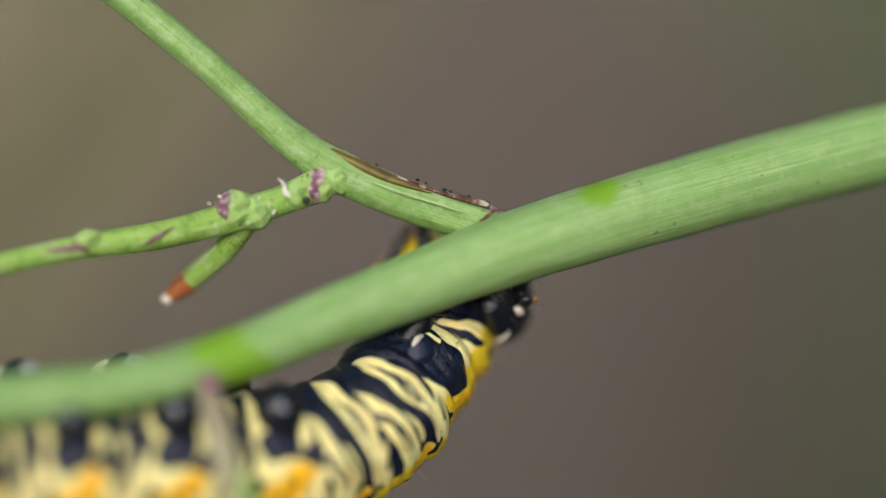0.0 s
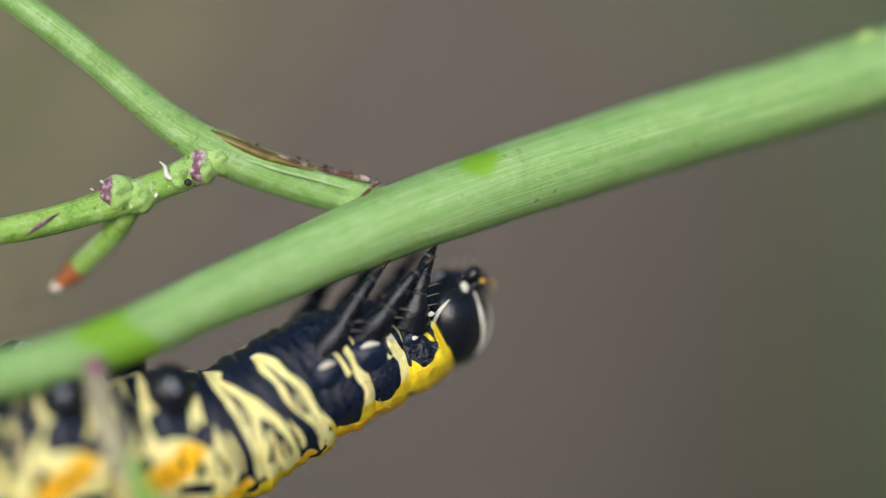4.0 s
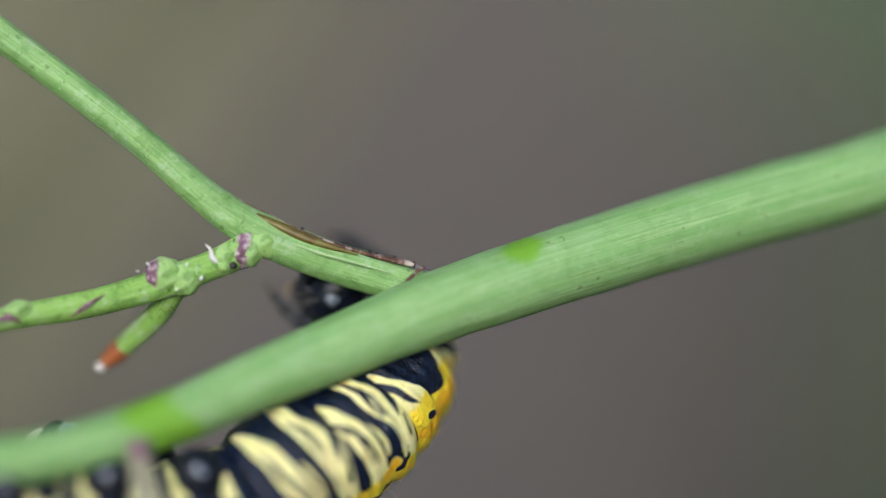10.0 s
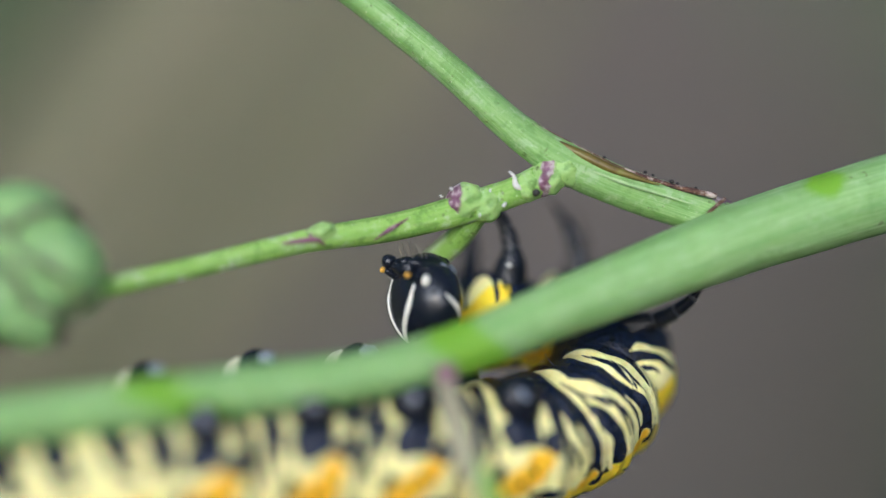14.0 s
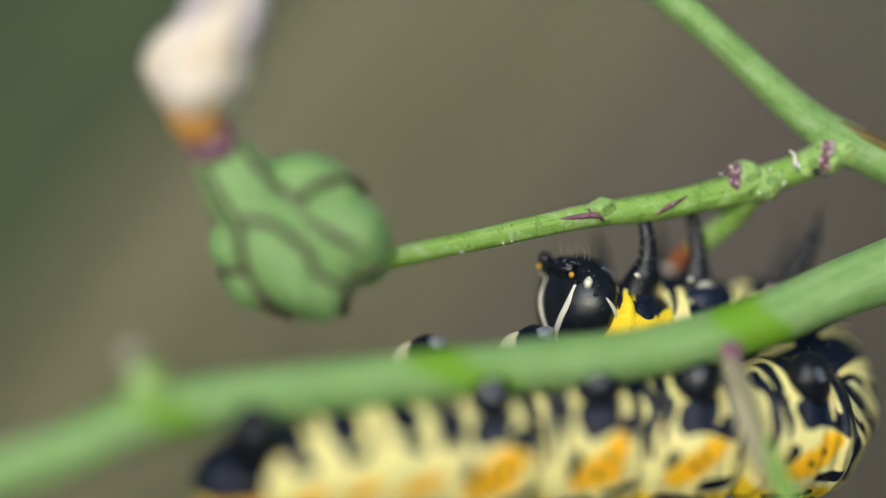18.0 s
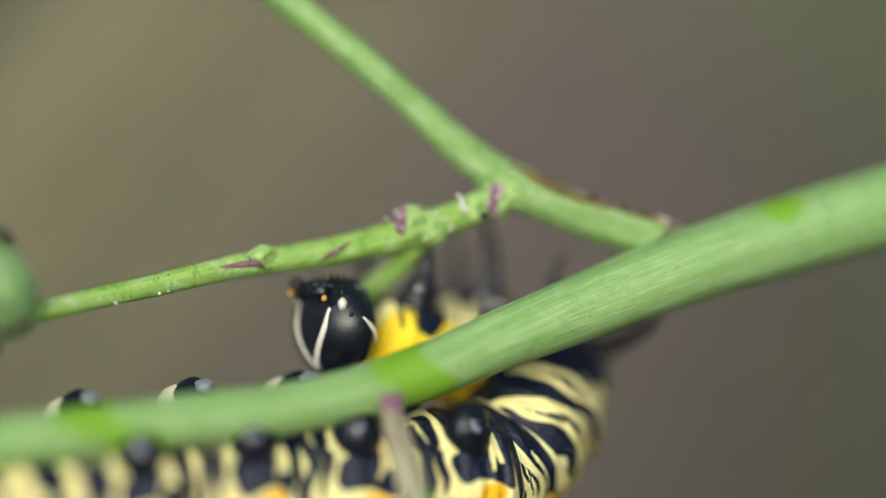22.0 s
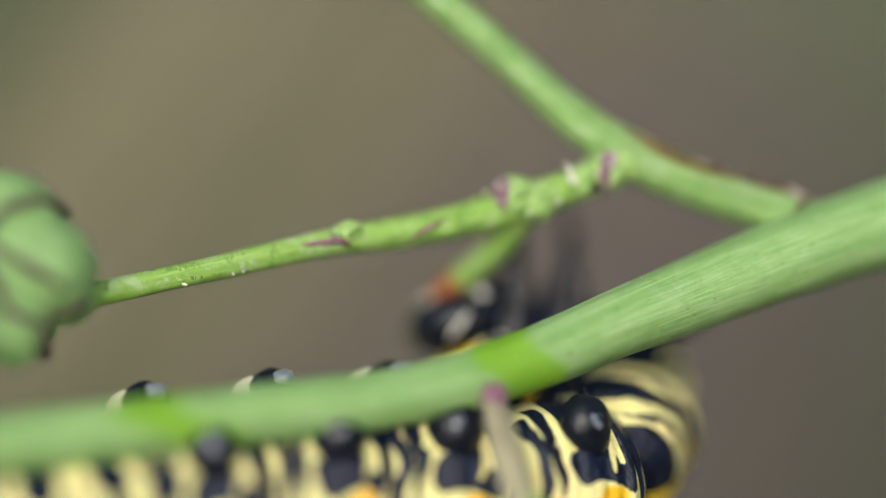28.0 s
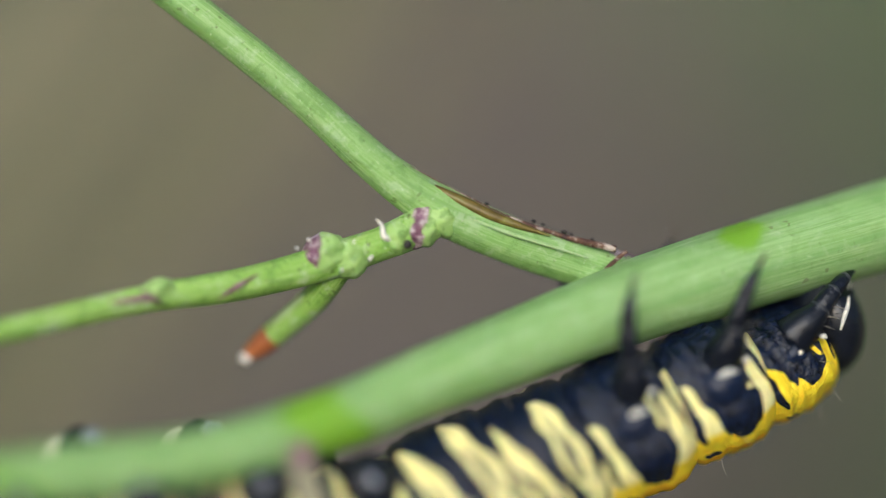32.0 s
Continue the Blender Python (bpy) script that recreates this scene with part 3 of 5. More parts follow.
    for k in range(13):
        ang = k * 2.4
        q = Vector((math.cos(ang), 0.7 * math.sin(ang), 0))
        pts = [p[2] + q * 1.6, p[3] + q * (1.7 + rnd.uniform(-.3, .4)), p[4] + q * (1.2 + rnd.uniform(-.3, .5)), p[5] + q * rnd.uniform(.3, 1.4), p[6] + q * rnd.uniform(.2, 2.2) + Vector((0, 0, rnd.uniform(-3, 2)))]
        part("petal", tube(bmesh.new(), pts, [0.5, 0.95, 0.85, 0.6, 0.15], rings=34, sides=14, wobble=0.45, flat=0.42, seed=k * 3.1, squeeze=q), PETAL, flower, "shrivelled greyish petal")


make_stalk()

# ---- the caterpillar ----
# name, half length, lateral radius, height radius
SEGMENTS = [("A10", 2.2, 2.3, 2.1), ("A9", 2.1, 2.9, 2.7), ("A8", 2.3, 3.2, 3.1), ("A7", 2.7, 3.3, 3.3), ("A6", 3.0, 3.5, 3.6), ("A5", 3.0, 3.5, 3.65), ("A4", 3.0, 3.5, 3.65),
            ("A3", 3.0, 3.45, 3.6), ("A2", 2.8, 3.35, 3.45), ("A1", 2.7, 3.2, 3.35), ("T3", 2.5, 3.0, 3.15), ("T2", 2.3, 2.75, 2.9), ("T1", 1.9, 2.35, 2.35), ("head", 1.72, 2.45, 2.25)]
REAR = [(-27.4, -9.0, -16.2), (-25.1, -8.3, -15.8), (-22.7, -7.6, -15.3), (-20.2, -6.9, -14.9), (-16.8, -5.8, -14.5), (-11.8, -4.3, -14.0), (-7.1, -3.0, -13.75), (-2.2, -1.7, -13.6)]
BENDS = []
LEGS = []


def bend(t, *front):
    """The places of the six front pieces (A2 to head) at t seconds, in millimetres."""
    BENDS.append((t, front))


def marks_for(kind):
    """Where the plain back colour ends (degrees from the back), where gold and cream meet, and the marks: strokes of
    (mm along, degrees from the back, half width in mm), 'k' black, 'c' cream, 'o' orange."""
    if kind in ("A3", "A4", "A5", "A6"):
        return 200, (16, 46), [
            ("k", (0.3, 165, 1.25), (0.36, 132, 1.1)), ("k", (-0.35, 98, 0.68), (0.6, 102, 0.8)), ("k", (1.35, 92, 0.42), (1.3, 80, 0.34)),
            ("k", (1.75, 160, 0.3), (1.9, 116, 0.32), (1.85, 80, 0.14)), ("k", (2.4, 150, 0.24), (2.45, 100, 0.28), (2.3, 66, 0.12)), ("k", (-1.5, 160, 0.26), (-1.45, 116, 0.32), (-1.55, 80, 0.14)),
            ("k", (-2.2, 150, 0.24), (-2.1, 104, 0.28), (-2.3, 70, 0.1)), ("c", (-1.1, 120, 0.2), (0.3, 115, 0.22), (1.3, 120, 0.2)), ("c", (1.0, 140, 0.03), (1.3, 112, 0.16), (1.0, 96, 0.1)),
            ("o", (-1.0, 52, 0.6), (0.1, 64, 0.78), (1.0, 76, 0.58)), ("k", (-0.25, 60, 0.16), (-0.2, 57, 0.16)), ("k", (0.45, 70, 0.13), (0.5, 67, 0.13)), ("k", (-1.5, 62, 0.2), (-1.2, 72, 0.28)),
            ("k", (0.5, 40, 0.24), (1.3, 43, 0.34), (2.0, 47, 0.16)), ("k", (-1.7, 24, 0.26), (-0.4, 26, 0.42), (0.7, 24, 0.22)), ("k", (-0.6, 4, 0.36), (1.4, 4, 0.4))]
    if kind in ("A1", "A2"):
        return 40, (30, 54), [
            ("c", (0.25, 164, 0.2), (0.65, 140, 0.5), (1.0, 112, 0.54), (1.25, 88, 0.4), (1.28, 66, 0.3), (1.1, 48, 0.2)), ("k", (0.5, 146, 0.03), (0.8, 118, 0.09), (0.98, 94, 0.06)), ("k", (0.95, 124, 0.02), (1.2, 100, 0.07), (1.22, 80, 0.03)),
            ("c", (-1.95, 160, 0.14), (-1.55, 136, 0.48), (-1.1, 108, 0.64), (-0.7, 82, 0.58), (-0.6, 60, 0.58), (-0.75, 42, 0.6)),
            ("k", (-1.3, 112, 0.05), (-0.95, 88, 0.13), (-0.85, 62, 0.05)), ("k", (-1.7, 136, 0.03), (-1.42, 110, 0.09), (-1.25, 88, 0.04)), ("k", (-0.75, 92, 0.03), (-0.5, 72, 0.12), (-0.5, 56, 0.04)),
            ("c", (0.0, 96, 0.05), (0.2, 78, 0.12), (0.25, 58, 0.14)), ("c", (2.35, 100, 0.2), (2.05, 74, 0.42), (1.8, 46, 0.46)), ("k", (2.0, 80, 0.06), (1.85, 60, 0.1)), ("k", (0.6, 62, 0.26), (0.75, 48, 0.22)),
            ("o", (-0.1, 38, 0.4), (0.5, 44, 0.34)), ("k", (0.65, 32, 0.22), (0.9, 36, 0.16)), ("k", (-1.2, 20, 0.1), (-0.5, 22, 0.22), (0.1, 20, 0.1)), ("k", (0.2, 4, 0.2), (1.3, 5, 0.2))]
    if kind[0] == "T":
        edge, gold = {"T1": (90, (106, 140)), "T2": (68, (60, 90)), "T3": (60, (54, 80))}[kind]
        w = {"T1": 1.05, "T2": 1.2, "T3": 1.2}[kind]
        return 200, gold, [
            ("k", (0.35, edge + 2, 0.42 * w), (0.3, edge + 14, 0.82 * w), (0.15, edge + 34, 1.0 * w), (-0.05, 128, 1.15 * w), (-0.1, 142, 1.5 * w), (-0.1, 175, 2.3 * w)), ("c", (0.5 * w, 138, 0.05), (0.75 * w, 122, 0.13), (0.95 * w, 104, 0.1)),
            ("k", (1.65 * w, 86, 0.03), (1.6 * w, 112, 0.12), (1.4 * w, 150, 0.14)), ("k", (-1.2 * w, 66, 0.05), (-1.35 * w, 90, 0.2), (-1.65 * w, 125, 0.22), (-1.9 * w, 160, 0.2)), ("k", (-1.85 * w, 84, 0.04), (-2.1 * w, 120, 0.12)),
            ("k", (-0.45, edge - 3, 0.03), (-0.5, edge + 10, 0.2), (-0.6, edge + 24, 0.3)), ("o", (-1.8, 32, 0.5), (-0.4, 36, 0.7), (0.7, 38, 0.62), (1.7, 40, 0.35)),
            ("k", (-1.3, 50, 0.16), (-1.0, 48, 0.26), (-0.8, 47, 0.14)), ("k", (-1.15, 5, 0.2), (-0.6, 7, 0.3)), ("k", (0.7, 12, 0.1), (1.1, 14, 0.22))]
    if kind == "A10":
        return 60, (30, 60), [("o", (-1.5, 50, 0.5), (0, 52, 0.7), (1.5, 52, 0.5)), ("k", (0, 10, 0.3), (1, 12, 0.3)), ("k", (-1, 120, 0.8), (0.5, 110, 0.9))]
    return 200, (20, 52), [
        ("k", (-0.5, 160, 0.7), (-0.4, 118, 0.75)), ("k", (1.2, 150, 0.3), (1.3, 96, 0.3)), ("k", (-1.9, 150, 0.2), (-1.9, 96, 0.25)), ("k", (-0.4, 96, 0.4), (0.2, 94, 0.3)),
        ("o", (-0.8, 54, 0.4), (0, 60, 0.5), (0.7, 66, 0.3)), ("k", (0.6, 36, 0.2), (1.2, 38, 0.1)), ("k", (-1, 16, 0.3), (0.4, 14, 0.3))]


def reach(spot, p, q):
    """How far inside a tapering stroke from p to q a spot of the skin lies."""
    a, b = Vector((p[0], p[1] * 0.055)), Vector((q[0], q[1] * 0.055))
    way = b - a
    f = max(0.0, min(1.0, (spot - a).dot(way) / max(way.length_squared, 1e-6)))
    return p[2] + (q[2] - p[2]) * f - (spot - a - way * f).length


def make_segment(kind, half, wide, high, parent, index):
    bm = bmesh.new()
    lay = {k: bm.verts.layers.float.new(k) for k in ("cream", "orange", "gold")}
    back, (gold_in, gold_out), strokes = marks_for(kind)
    strokes = [(what, curve([Vector(p) for p in run], 7) if len(run) > 2 else run) for what, *run in strokes]
    rings, sides = 54, 108
    rows = []
    for k in range(rings):
        u = -1 + 2 * k / (rings - 1)
        pinch = max(0.03, 1 - abs(u) ** 4.2) ** 0.42
        if kind == "A10" and u < 0:
            pinch = math.sqrt(max(0.02, 1 - u * u))
        pinch *= 1 + 0.022 * math.cos(u * 8.5 + index) * (1 - abs(u)) + 0.012 * math.cos(u * 23)
        rows.append([])
        for j in range(sides):
            a = 2 * math.pi * j / sides
            y, z = math.sin(a), math.cos(a)
            flat = (1.0 if kind[0] == "T" else 0.95) if z < 0 else 1.0
            r = pinch * (1 + 0.03 * noise.noise(Vector((u * 2.2 + index * 3, y * 2, z * 2))) + 0.04 * math.exp(-((math.degrees(math.atan2(abs(y), z)) - 78) / 14) ** 2))
            v = bm.verts.new((u * half * 1.12, y * wide * r, z * high * r * flat))
            deg = math.degrees(math.atan2(abs(y), z))
            far = 9 if y < 0 else 0
            jig = Vector((0.28 * noise.noise(Vector((index * 7.3 + far, u * 2.0, deg / 24))), 0.34 * noise.noise(Vector((index * 5.1 + far, u * 2.4 + 30, deg / 20)))))
            spot = Vector((u * half * 1.12 + jig.x, deg * 0.055 + jig.y))
            c, og, gold = max(-0.5, min(0.5, (back * 0.055 - spot.y) * 2.2)), -1.0, 1 - smooth(gold_in, gold_out, deg)
            for what, run in strokes:
                val = max(reach(spot, p, q) for p, q in zip(run, run[1:]))
                if what == "k":
                    c = min(c, max(-0.5, -val * 2.2))
                elif what == "c":
                    c = max(c, min(0.5, val * 2.2))
                else:
                    og = max(og, val)
                    c = max(c, min(0.5, val * 2.2))
            v[lay["cream"]], v[lay["orange"]], v[lay["gold"]] = c, og, gold
            rows[-1].append(v)
    for r0, r1 in zip(rows, rows[1:]):
        for j in range(sides):
            bm.faces.new((r0[j], r0[(j + 1) % sides], r1[(j + 1) % sides], r1[j]))
    bm.faces.new(rows[0][::-1])
    bm.faces.new(rows[-1])
    names = {"T": "thorax_segment", "A": "abdomen_segment"}
    seg = part(names[kind[0]], bm, SKIN, parent, {"T": "black and yellow thorax ring", "A": "cream, black and orange body ring"}[kind[0]])
    rnd = random.Random(index)
    if kind[0] == "T":
        size = {"T1": 0.95, "T2": 1.12, "T3": 1.25}[kind]
        for s in (-1, 1):
            root = Vector((0.4, s * 1.5, -1.6))
            pts = [(0.0, 0.0, 0.0), (-0.05, s * 0.45, -1.1 * size), (-0.05, s * 0.55, -2.2 * size), (0.15, s * 0.45, -3.3 * size), (0.55, s * 0.2, -4.2 * size)]
            leg = part("leg", ringed_leg(pts, rnd.random()), CHITIN, seg, "jointed glossy black leg")
            way = curve(pts, 45)
            for k, r in ((17, 0.47), (27, 0.38), (36, 0.28)):
                part("leg_joint", tube(bmesh.new(), [way[k - 1], way[k], way[k + 1]], [r * 0.9, r, r * 0.9], rings=6, sides=14), JOINT, leg, "dark grey leg joint")
            leg.location = root * MM
            LEGS.append((leg, root, kind, s))
            swell = {"T1": 0.62, "T2": 1.12, "T3": 1.0}[kind]
            part("leg_base", blob(bmesh.new(), Vector((0.15, s * wide * 0.76, -high * (0.42 if kind == "T1" else 0.30))), (swell, 0.75 * swell, swell * 0.92), (s * 14, 0, 0), rough=0.12, seed=index + s), NAVY, seg, "glossy blue-black swelling at the leg base")
            part("leg_base_mark", tube(bmesh.new(), [(0.15 + swell * 0.5, s * (wide * 0.76 + swell * 0.5), -high * 0.30 - swell * 0.62), (0.15 + swell * 0.1, s * (wide * 0.76 + swell * 0.52), -high * 0.30 - swell * 0.75), (0.15 - swell * 0.3, s * (wide * 0.76 + swell * 0.48), -high * 0.30 - swell * 0.7)], [0.08, 0.17, 0.07], rings=10, sides=8, wobble=0.2), IVORY, seg, "ivory mark above the leg base")
            part("leg_spot", blob(bmesh.new(), Vector((0.62, s * 0.95, -0.7)), (0.17, 0.08, 0.11), (0, 25, 0), rough=0.4), IVORY, leg, "ivory spot at the leg base")
            tip = Vector(pts[-1])
            part("claw", tube(bmesh.new(), [tip + Vector((-0.03, 0, 0.1)), tip + Vector((0.12, -s * 0.08, -0.3)), tip + Vector((0.36, -s * 0.2, -0.5))], [0.13, 0.08, 0.02], rings=8, sides=6), CLAW, leg)
            for q in range(3):
                h0 = Vector((0.25, s * 0.7, -1.0 * size - 0.5 * q))
                part("bristle", tube(bmesh.new(), [h0, h0 + Vector((0.3, s * 0.2, -0.2)), h0 + Vector((0.6, s * 0.3, -0.3))], [0.025, 0.018, 0.008], rings=5, sides=5), HAIR, leg)
    if kind in ("A3", "A4", "A5", "A6", "A10"):
        for s in ((-1, 1) if kind != "A10" else (1,)):
            if s > 0:
                pts = [(0.2, 1.5, -0.6), (0.25, 2.3, -1.6), (0.25, 2.7, -2.4), (0.25, 2.5, -3.0), (0.25, 2.2, -3.4)]
                leg = part("proleg", tube(bmesh.new(), pts, [1.15, 1.2, 1.15, 0.9, 0.25], rings=24, sides=22, wobble=0.08, seed=index), CHITIN, seg, "stubby black clasping leg")
                part("foot_pad", blob(bmesh.new(), Vector((0.2, 3.5, -2.35)), (0.5, 0.32, 0.55), rough=0.25, seed=index), PAD, leg, "grey foot pad with painted sheen")
            else:
                pts = [(-0.6, -1.6, -1.4), (-1.1, -1.9, -3.0), (-1.3, -1.8, -4.2), (-1.3, -1.6, -5.0), (-1.3, -1.4, -5.45)]
                leg = part("proleg", tube(bmesh.new(), pts, [1.2, 1.2, 1.25, 0.95, 0.25], rings=24, sides=22, wobble=0.08, seed=index), CHITIN, seg, "stubby black clasping leg")
                part("foot_pad", blob(bmesh.new(), Vector((-0.9, -1.2, -5.0)), (0.5, 0.6, 0.4), rough=0.25, seed=index), PAD, leg, "grey foot pad with painted sheen")
                part("proleg_fold", tube(bmesh.new(), [(-1.7, -1.8, -2.0), (-2.2, -2.1, -3.4), (-2.25, -2.0, -4.6), (-2.0, -1.8, -5.2)], [1.0, 0.95, 0.7, 0.15], rings=14, sides=16, wobble=0.1), PALE, leg, "cream fold beside the clasping leg")
    for k in range(5):
        a = rnd.uniform(0, 2 * math.pi)
        u = rnd.uniform(-0.7, 0.7)
        p0 = Vector((u * half, math.sin(a) * wide * 0.96, math.cos(a) * high * 0.94))
        out = Vector((rnd.uniform(-.4, .4), math.sin(a), math.cos(a))).normalized()
        part("bristle", tube(bmesh.new(), [p0, p0 + out * 0.5, p0 + out * 1.0 + Vector((rnd.uniform(-.2, .2), 0, 0))], [0.025, 0.018, 0.008], rings=5, sides=5), HAIR, seg)
    return seg


def ringed_leg(pts, seed):
    """A straight, jointed insect leg: a broad base and three tapering pieces with pinched joints."""
    fine = []
    for k in range(46):
        f = k / 45
        if f < 0.36:
            r = 0.95 - 1.0 * f - 0.9 * max(0, f - 0.2)
        elif f < 0.60:
            r = 0.45 - 0.25 * (f - 0.36)
        elif f < 0.80:
            r = 0.36 - 0.35 * (f - 0.60)
        else:
            r = 0.27 - 1.0 * (f - 0.80)
        fine.append(max(0.08, r))
    return tube(bmesh.new(), pts, fine, rings=52, sides=18, wobble=0.1, seed=seed * 9)


def make_head(half, wide, high, parent):
    """Round black head: two lobes, a pale inverted V on the face, mouthparts below."""
    bm = bmesh.new()
    bmesh.ops.create_uvsphere(bm, u_segments=64, v_segments=40, radius=1)

    def shape(p):
        x, y, z = p
        lobe = 1 - 0.06 * math.exp(-(y / 0.12) ** 2) * max(0, z + 0.4)
        low = 1 - 0.10 * max(0, -z - 0.25)
        return Vector((x * half * lobe * (1.0 if x > 0 else 0.85), y * wide * lobe * low, z * high * 1.08))

    for v in bm.verts:
        v.co = shape(v.co)
    head = part("head", bm, HEADSKIN, parent, "round glossy black head with a white inverted V")

    def on(az, el, lift=1.005):
        a, e = radians(az), radians(el)
        return shape(Vector((math.cos(e) * math.cos(a), math.cos(e) * math.sin(a), math.sin(e)))) * lift

    for s in (-1, 1):
        part("face_stripe", tube(bmesh.new(), [on(s * 2, 56), on(s * 9, 40), on(s * 17, 20), on(s * 24, 0), on(s * 29, -24)], [0.08, 0.15, 0.17, 0.17, 0.08], rings=30, sides=8, wobble=0.2, flat=0.5), IVORY, head, "white face stripe")
        part("cheek_spot", blob(bmesh.new(), on(s * 48, -30, 0.99), (0.3, 0.22, 0.3), (0, 0, s * 48), rough=0.2), IVORY, head, "white cheek spot")
        part("cheek_line", tube(bmesh.new(), [on(s * 78, -16), on(s * 90, -8), on(s * 103, 0), on(s * 116, 12)], [0.04, 0.10, 0.12, 0.05], rings=12, sides=6), IVORY, head, "short white cheek line")
        for k, (az, el) in enumerate(((60, -18), (66, -28), (58, -40), (48, -46), (38, -44))):
            part("eyelet", blob(bmesh.new(), on(s * az, el, 0.995), (0.13, 0.13, 0.13), subdivisions=2), CHITIN, head)
        part("mandible", blob(bmesh.new(), Vector((half * 0.82, s * 0.42, -high * 0.76)), (0.36, 0.36, 0.34), (0, 30, 0), rough=0.25, seed=s), CHITIN, head, "black jaw")
        ant = part("antenna", tube(bmesh.new(), [(half * 0.62, s * 1.05, -high * 0.5), (half * 0.9, s * 1.15, -high * 0.6), (half * 1.04, s * 1.2, -high * 0.64)], [0.24, 0.17, 0.1], rings=12, sides=10), CHITIN, head, "tiny black feeler")
        part("antenna_tip", blob(bmesh.new(), Vector((half * 1.09, s * 1.22, -high * 0.65)), (0.15, 0.13, 0.16), subdivisions=2), HONEY, ant, "honey-coloured feeler tip")
        part("palp", tube(bmesh.new(), [(half * 0.2, s * 0.5, -high * 0.72), (half * 0.55, s * 0.55, -high * 0.86), (half * 0.85, s * 0.45, -high * 0.9)], [0.36, 0.28, 0.1], rings=10, sides=9, wobble=0.2), CHITIN, head)
    part("clypeus", blob(bmesh.new(), on(0, -38, 0.99), (0.16, 0.5, 0.2), (0, 38, 0), rough=0.3), FOOT, head, "grey face plate above the mouth")
    rnd = random.Random(11)
    for k in range(20):
        x, y = half * rnd.uniform(-0.4, 0.85), rnd.uniform(-1.35, 1.35)
        r = rnd.uniform(0.22, 0.42)
        part("mouthpart", blob(bmesh.new(), Vector((x, y, -high * rnd.uniform(0.68, 0.88))), (r, r * 0.9, r), (rnd.uniform(-40, 40), rnd.uniform(-40, 40), 0), 2, 0.35, k), (CHITIN, CHITIN, HEADSKIN, FOOT)[k % 4], head)
    for k in range(8):
        h0 = Vector((half * rnd.uniform(0.1, 0.8), rnd.uniform(-1.1, 1.1), -high * 1.0))
        part("bristle", tube(bmesh.new(), [h0, h0 + Vector((0.15, rnd.uniform(-.2, .2), -0.4)), h0 + Vector((0.4, rnd.uniform(-.3, .3), -0.7))], [0.028, 0.02, 0.008], rings=5, sides=5), HAIR, head)
    part("lip", blob(bmesh.new(), Vector((half * 0.9, 0, -high * 0.72)), (0.3, 0.6, 0.28), rough=0.2), CHITIN, head, "black upper lip")
    return head


# which way the face looks and the crown points
HEADS = [(0, (0.95, -0.1, 0.2), (-0.1, 0.9, -0.4)), (0.3, (0.95, 0, 0.3), (0.3, 0.2, -0.95)), (0.6, (0.95, 0, 0.3), (0.3, 0, -0.95)), (1, (1, -0.1, 0.1), (0.1, 0, -1)), (3, (1, -0.15, 0.05), (0.05, -0.1, -1)), (6, (0.95, -0.25, 0.2), (0.2, -0.05, -0.97)),
         (7, (0.9, 0.1, 0.45), (0.45, 0, -0.9)), (8, (0.85, 0.35, 0.4), (0.4, 0, -0.9)), (9, (0.6, 0.1, 0.8), (0.8, 0, -0.6)), (9.5, (-0.1, 0, 1), (0.9, 0.3, 0.1)), (10, (-0.7, 0.1, 0.7), (0.5, 0.6, 0.6)),
         (10.5, (-0.85, 0.0, 0.5), (-0.3, 0.9, -0.1)), (11, (-0.7, -0.4, 0.6), (-0.4, 0.7, -0.5)), (12, (-0.8, -0.25, 0.55), (-0.35, 0.7, -0.6)), (13, (-0.88, -0.34, 0.3), (-0.2, 0.45, -0.87)), (14, (-0.84, -0.52, 0.0), (0, 0.1, -1)),
         (15.5, (-0.74, -0.65, 0.1), (0.05, 0.1, -1)), (17.5, (-0.72, -0.64, 0.2), (-0.25, 0.1, -0.95)), (18, (-0.74, -0.65, 0.1), (-0.1, 0.1, -0.98)), (19, (-0.74, -0.67, 0), (0, 0.05, -1)),
         (20, (-0.78, -0.6, 0), (0, 0.05, -1)), (21, (-0.78, -0.6, 0), (0, 0.05, -1)), (22, (-0.75, -0.66, 0), (0, 0.1, -1)), (23, (-0.76, -0.64, 0.1), (0, 0.1, -1)), (24, (-0.72, -0.68, 0.12), (0.0, 0.15, -0.98)),
         (24.5, (-0.6, -0.45, 0.65), (-0.7, 0.1, -0.6)), (26.5, (0.35, -0.35, 0.85), (-0.95, 0, 0.25)), (27, (0.4, -0.2, 0.85), (-0.9, 0.1, 0.4)), (27.5, (0.3, 0, 0.9), (-0.9, 0.1, 0.3)), (28, (-0.2, 0.1, 0.95), (-0.95, 0.1, -0.2)),
         (28.5, (0.2, 0.2, 0.9), (-0.9, 0.2, 0.2)), (29, (0.7, 0.2, 0.6), (-0.6, 0.3, 0.7)), (30, (0.8, 0.2, 0.5), (-0.4, 0.4, 0.8)), (30.5, (0.95, 0, 0.35), (0.3, 0.2, -0.95)), (31, (0.8, 0.5, 0.3), (0.3, 0, -0.95)), (32, (0.78, 0.52, 0.32), (0.35, 0, -0.93))]


UP, ROLLED, AWAY = (0, 0.03, 1), (0, -0.3, 0.95), (0, 0.45, 0.9)
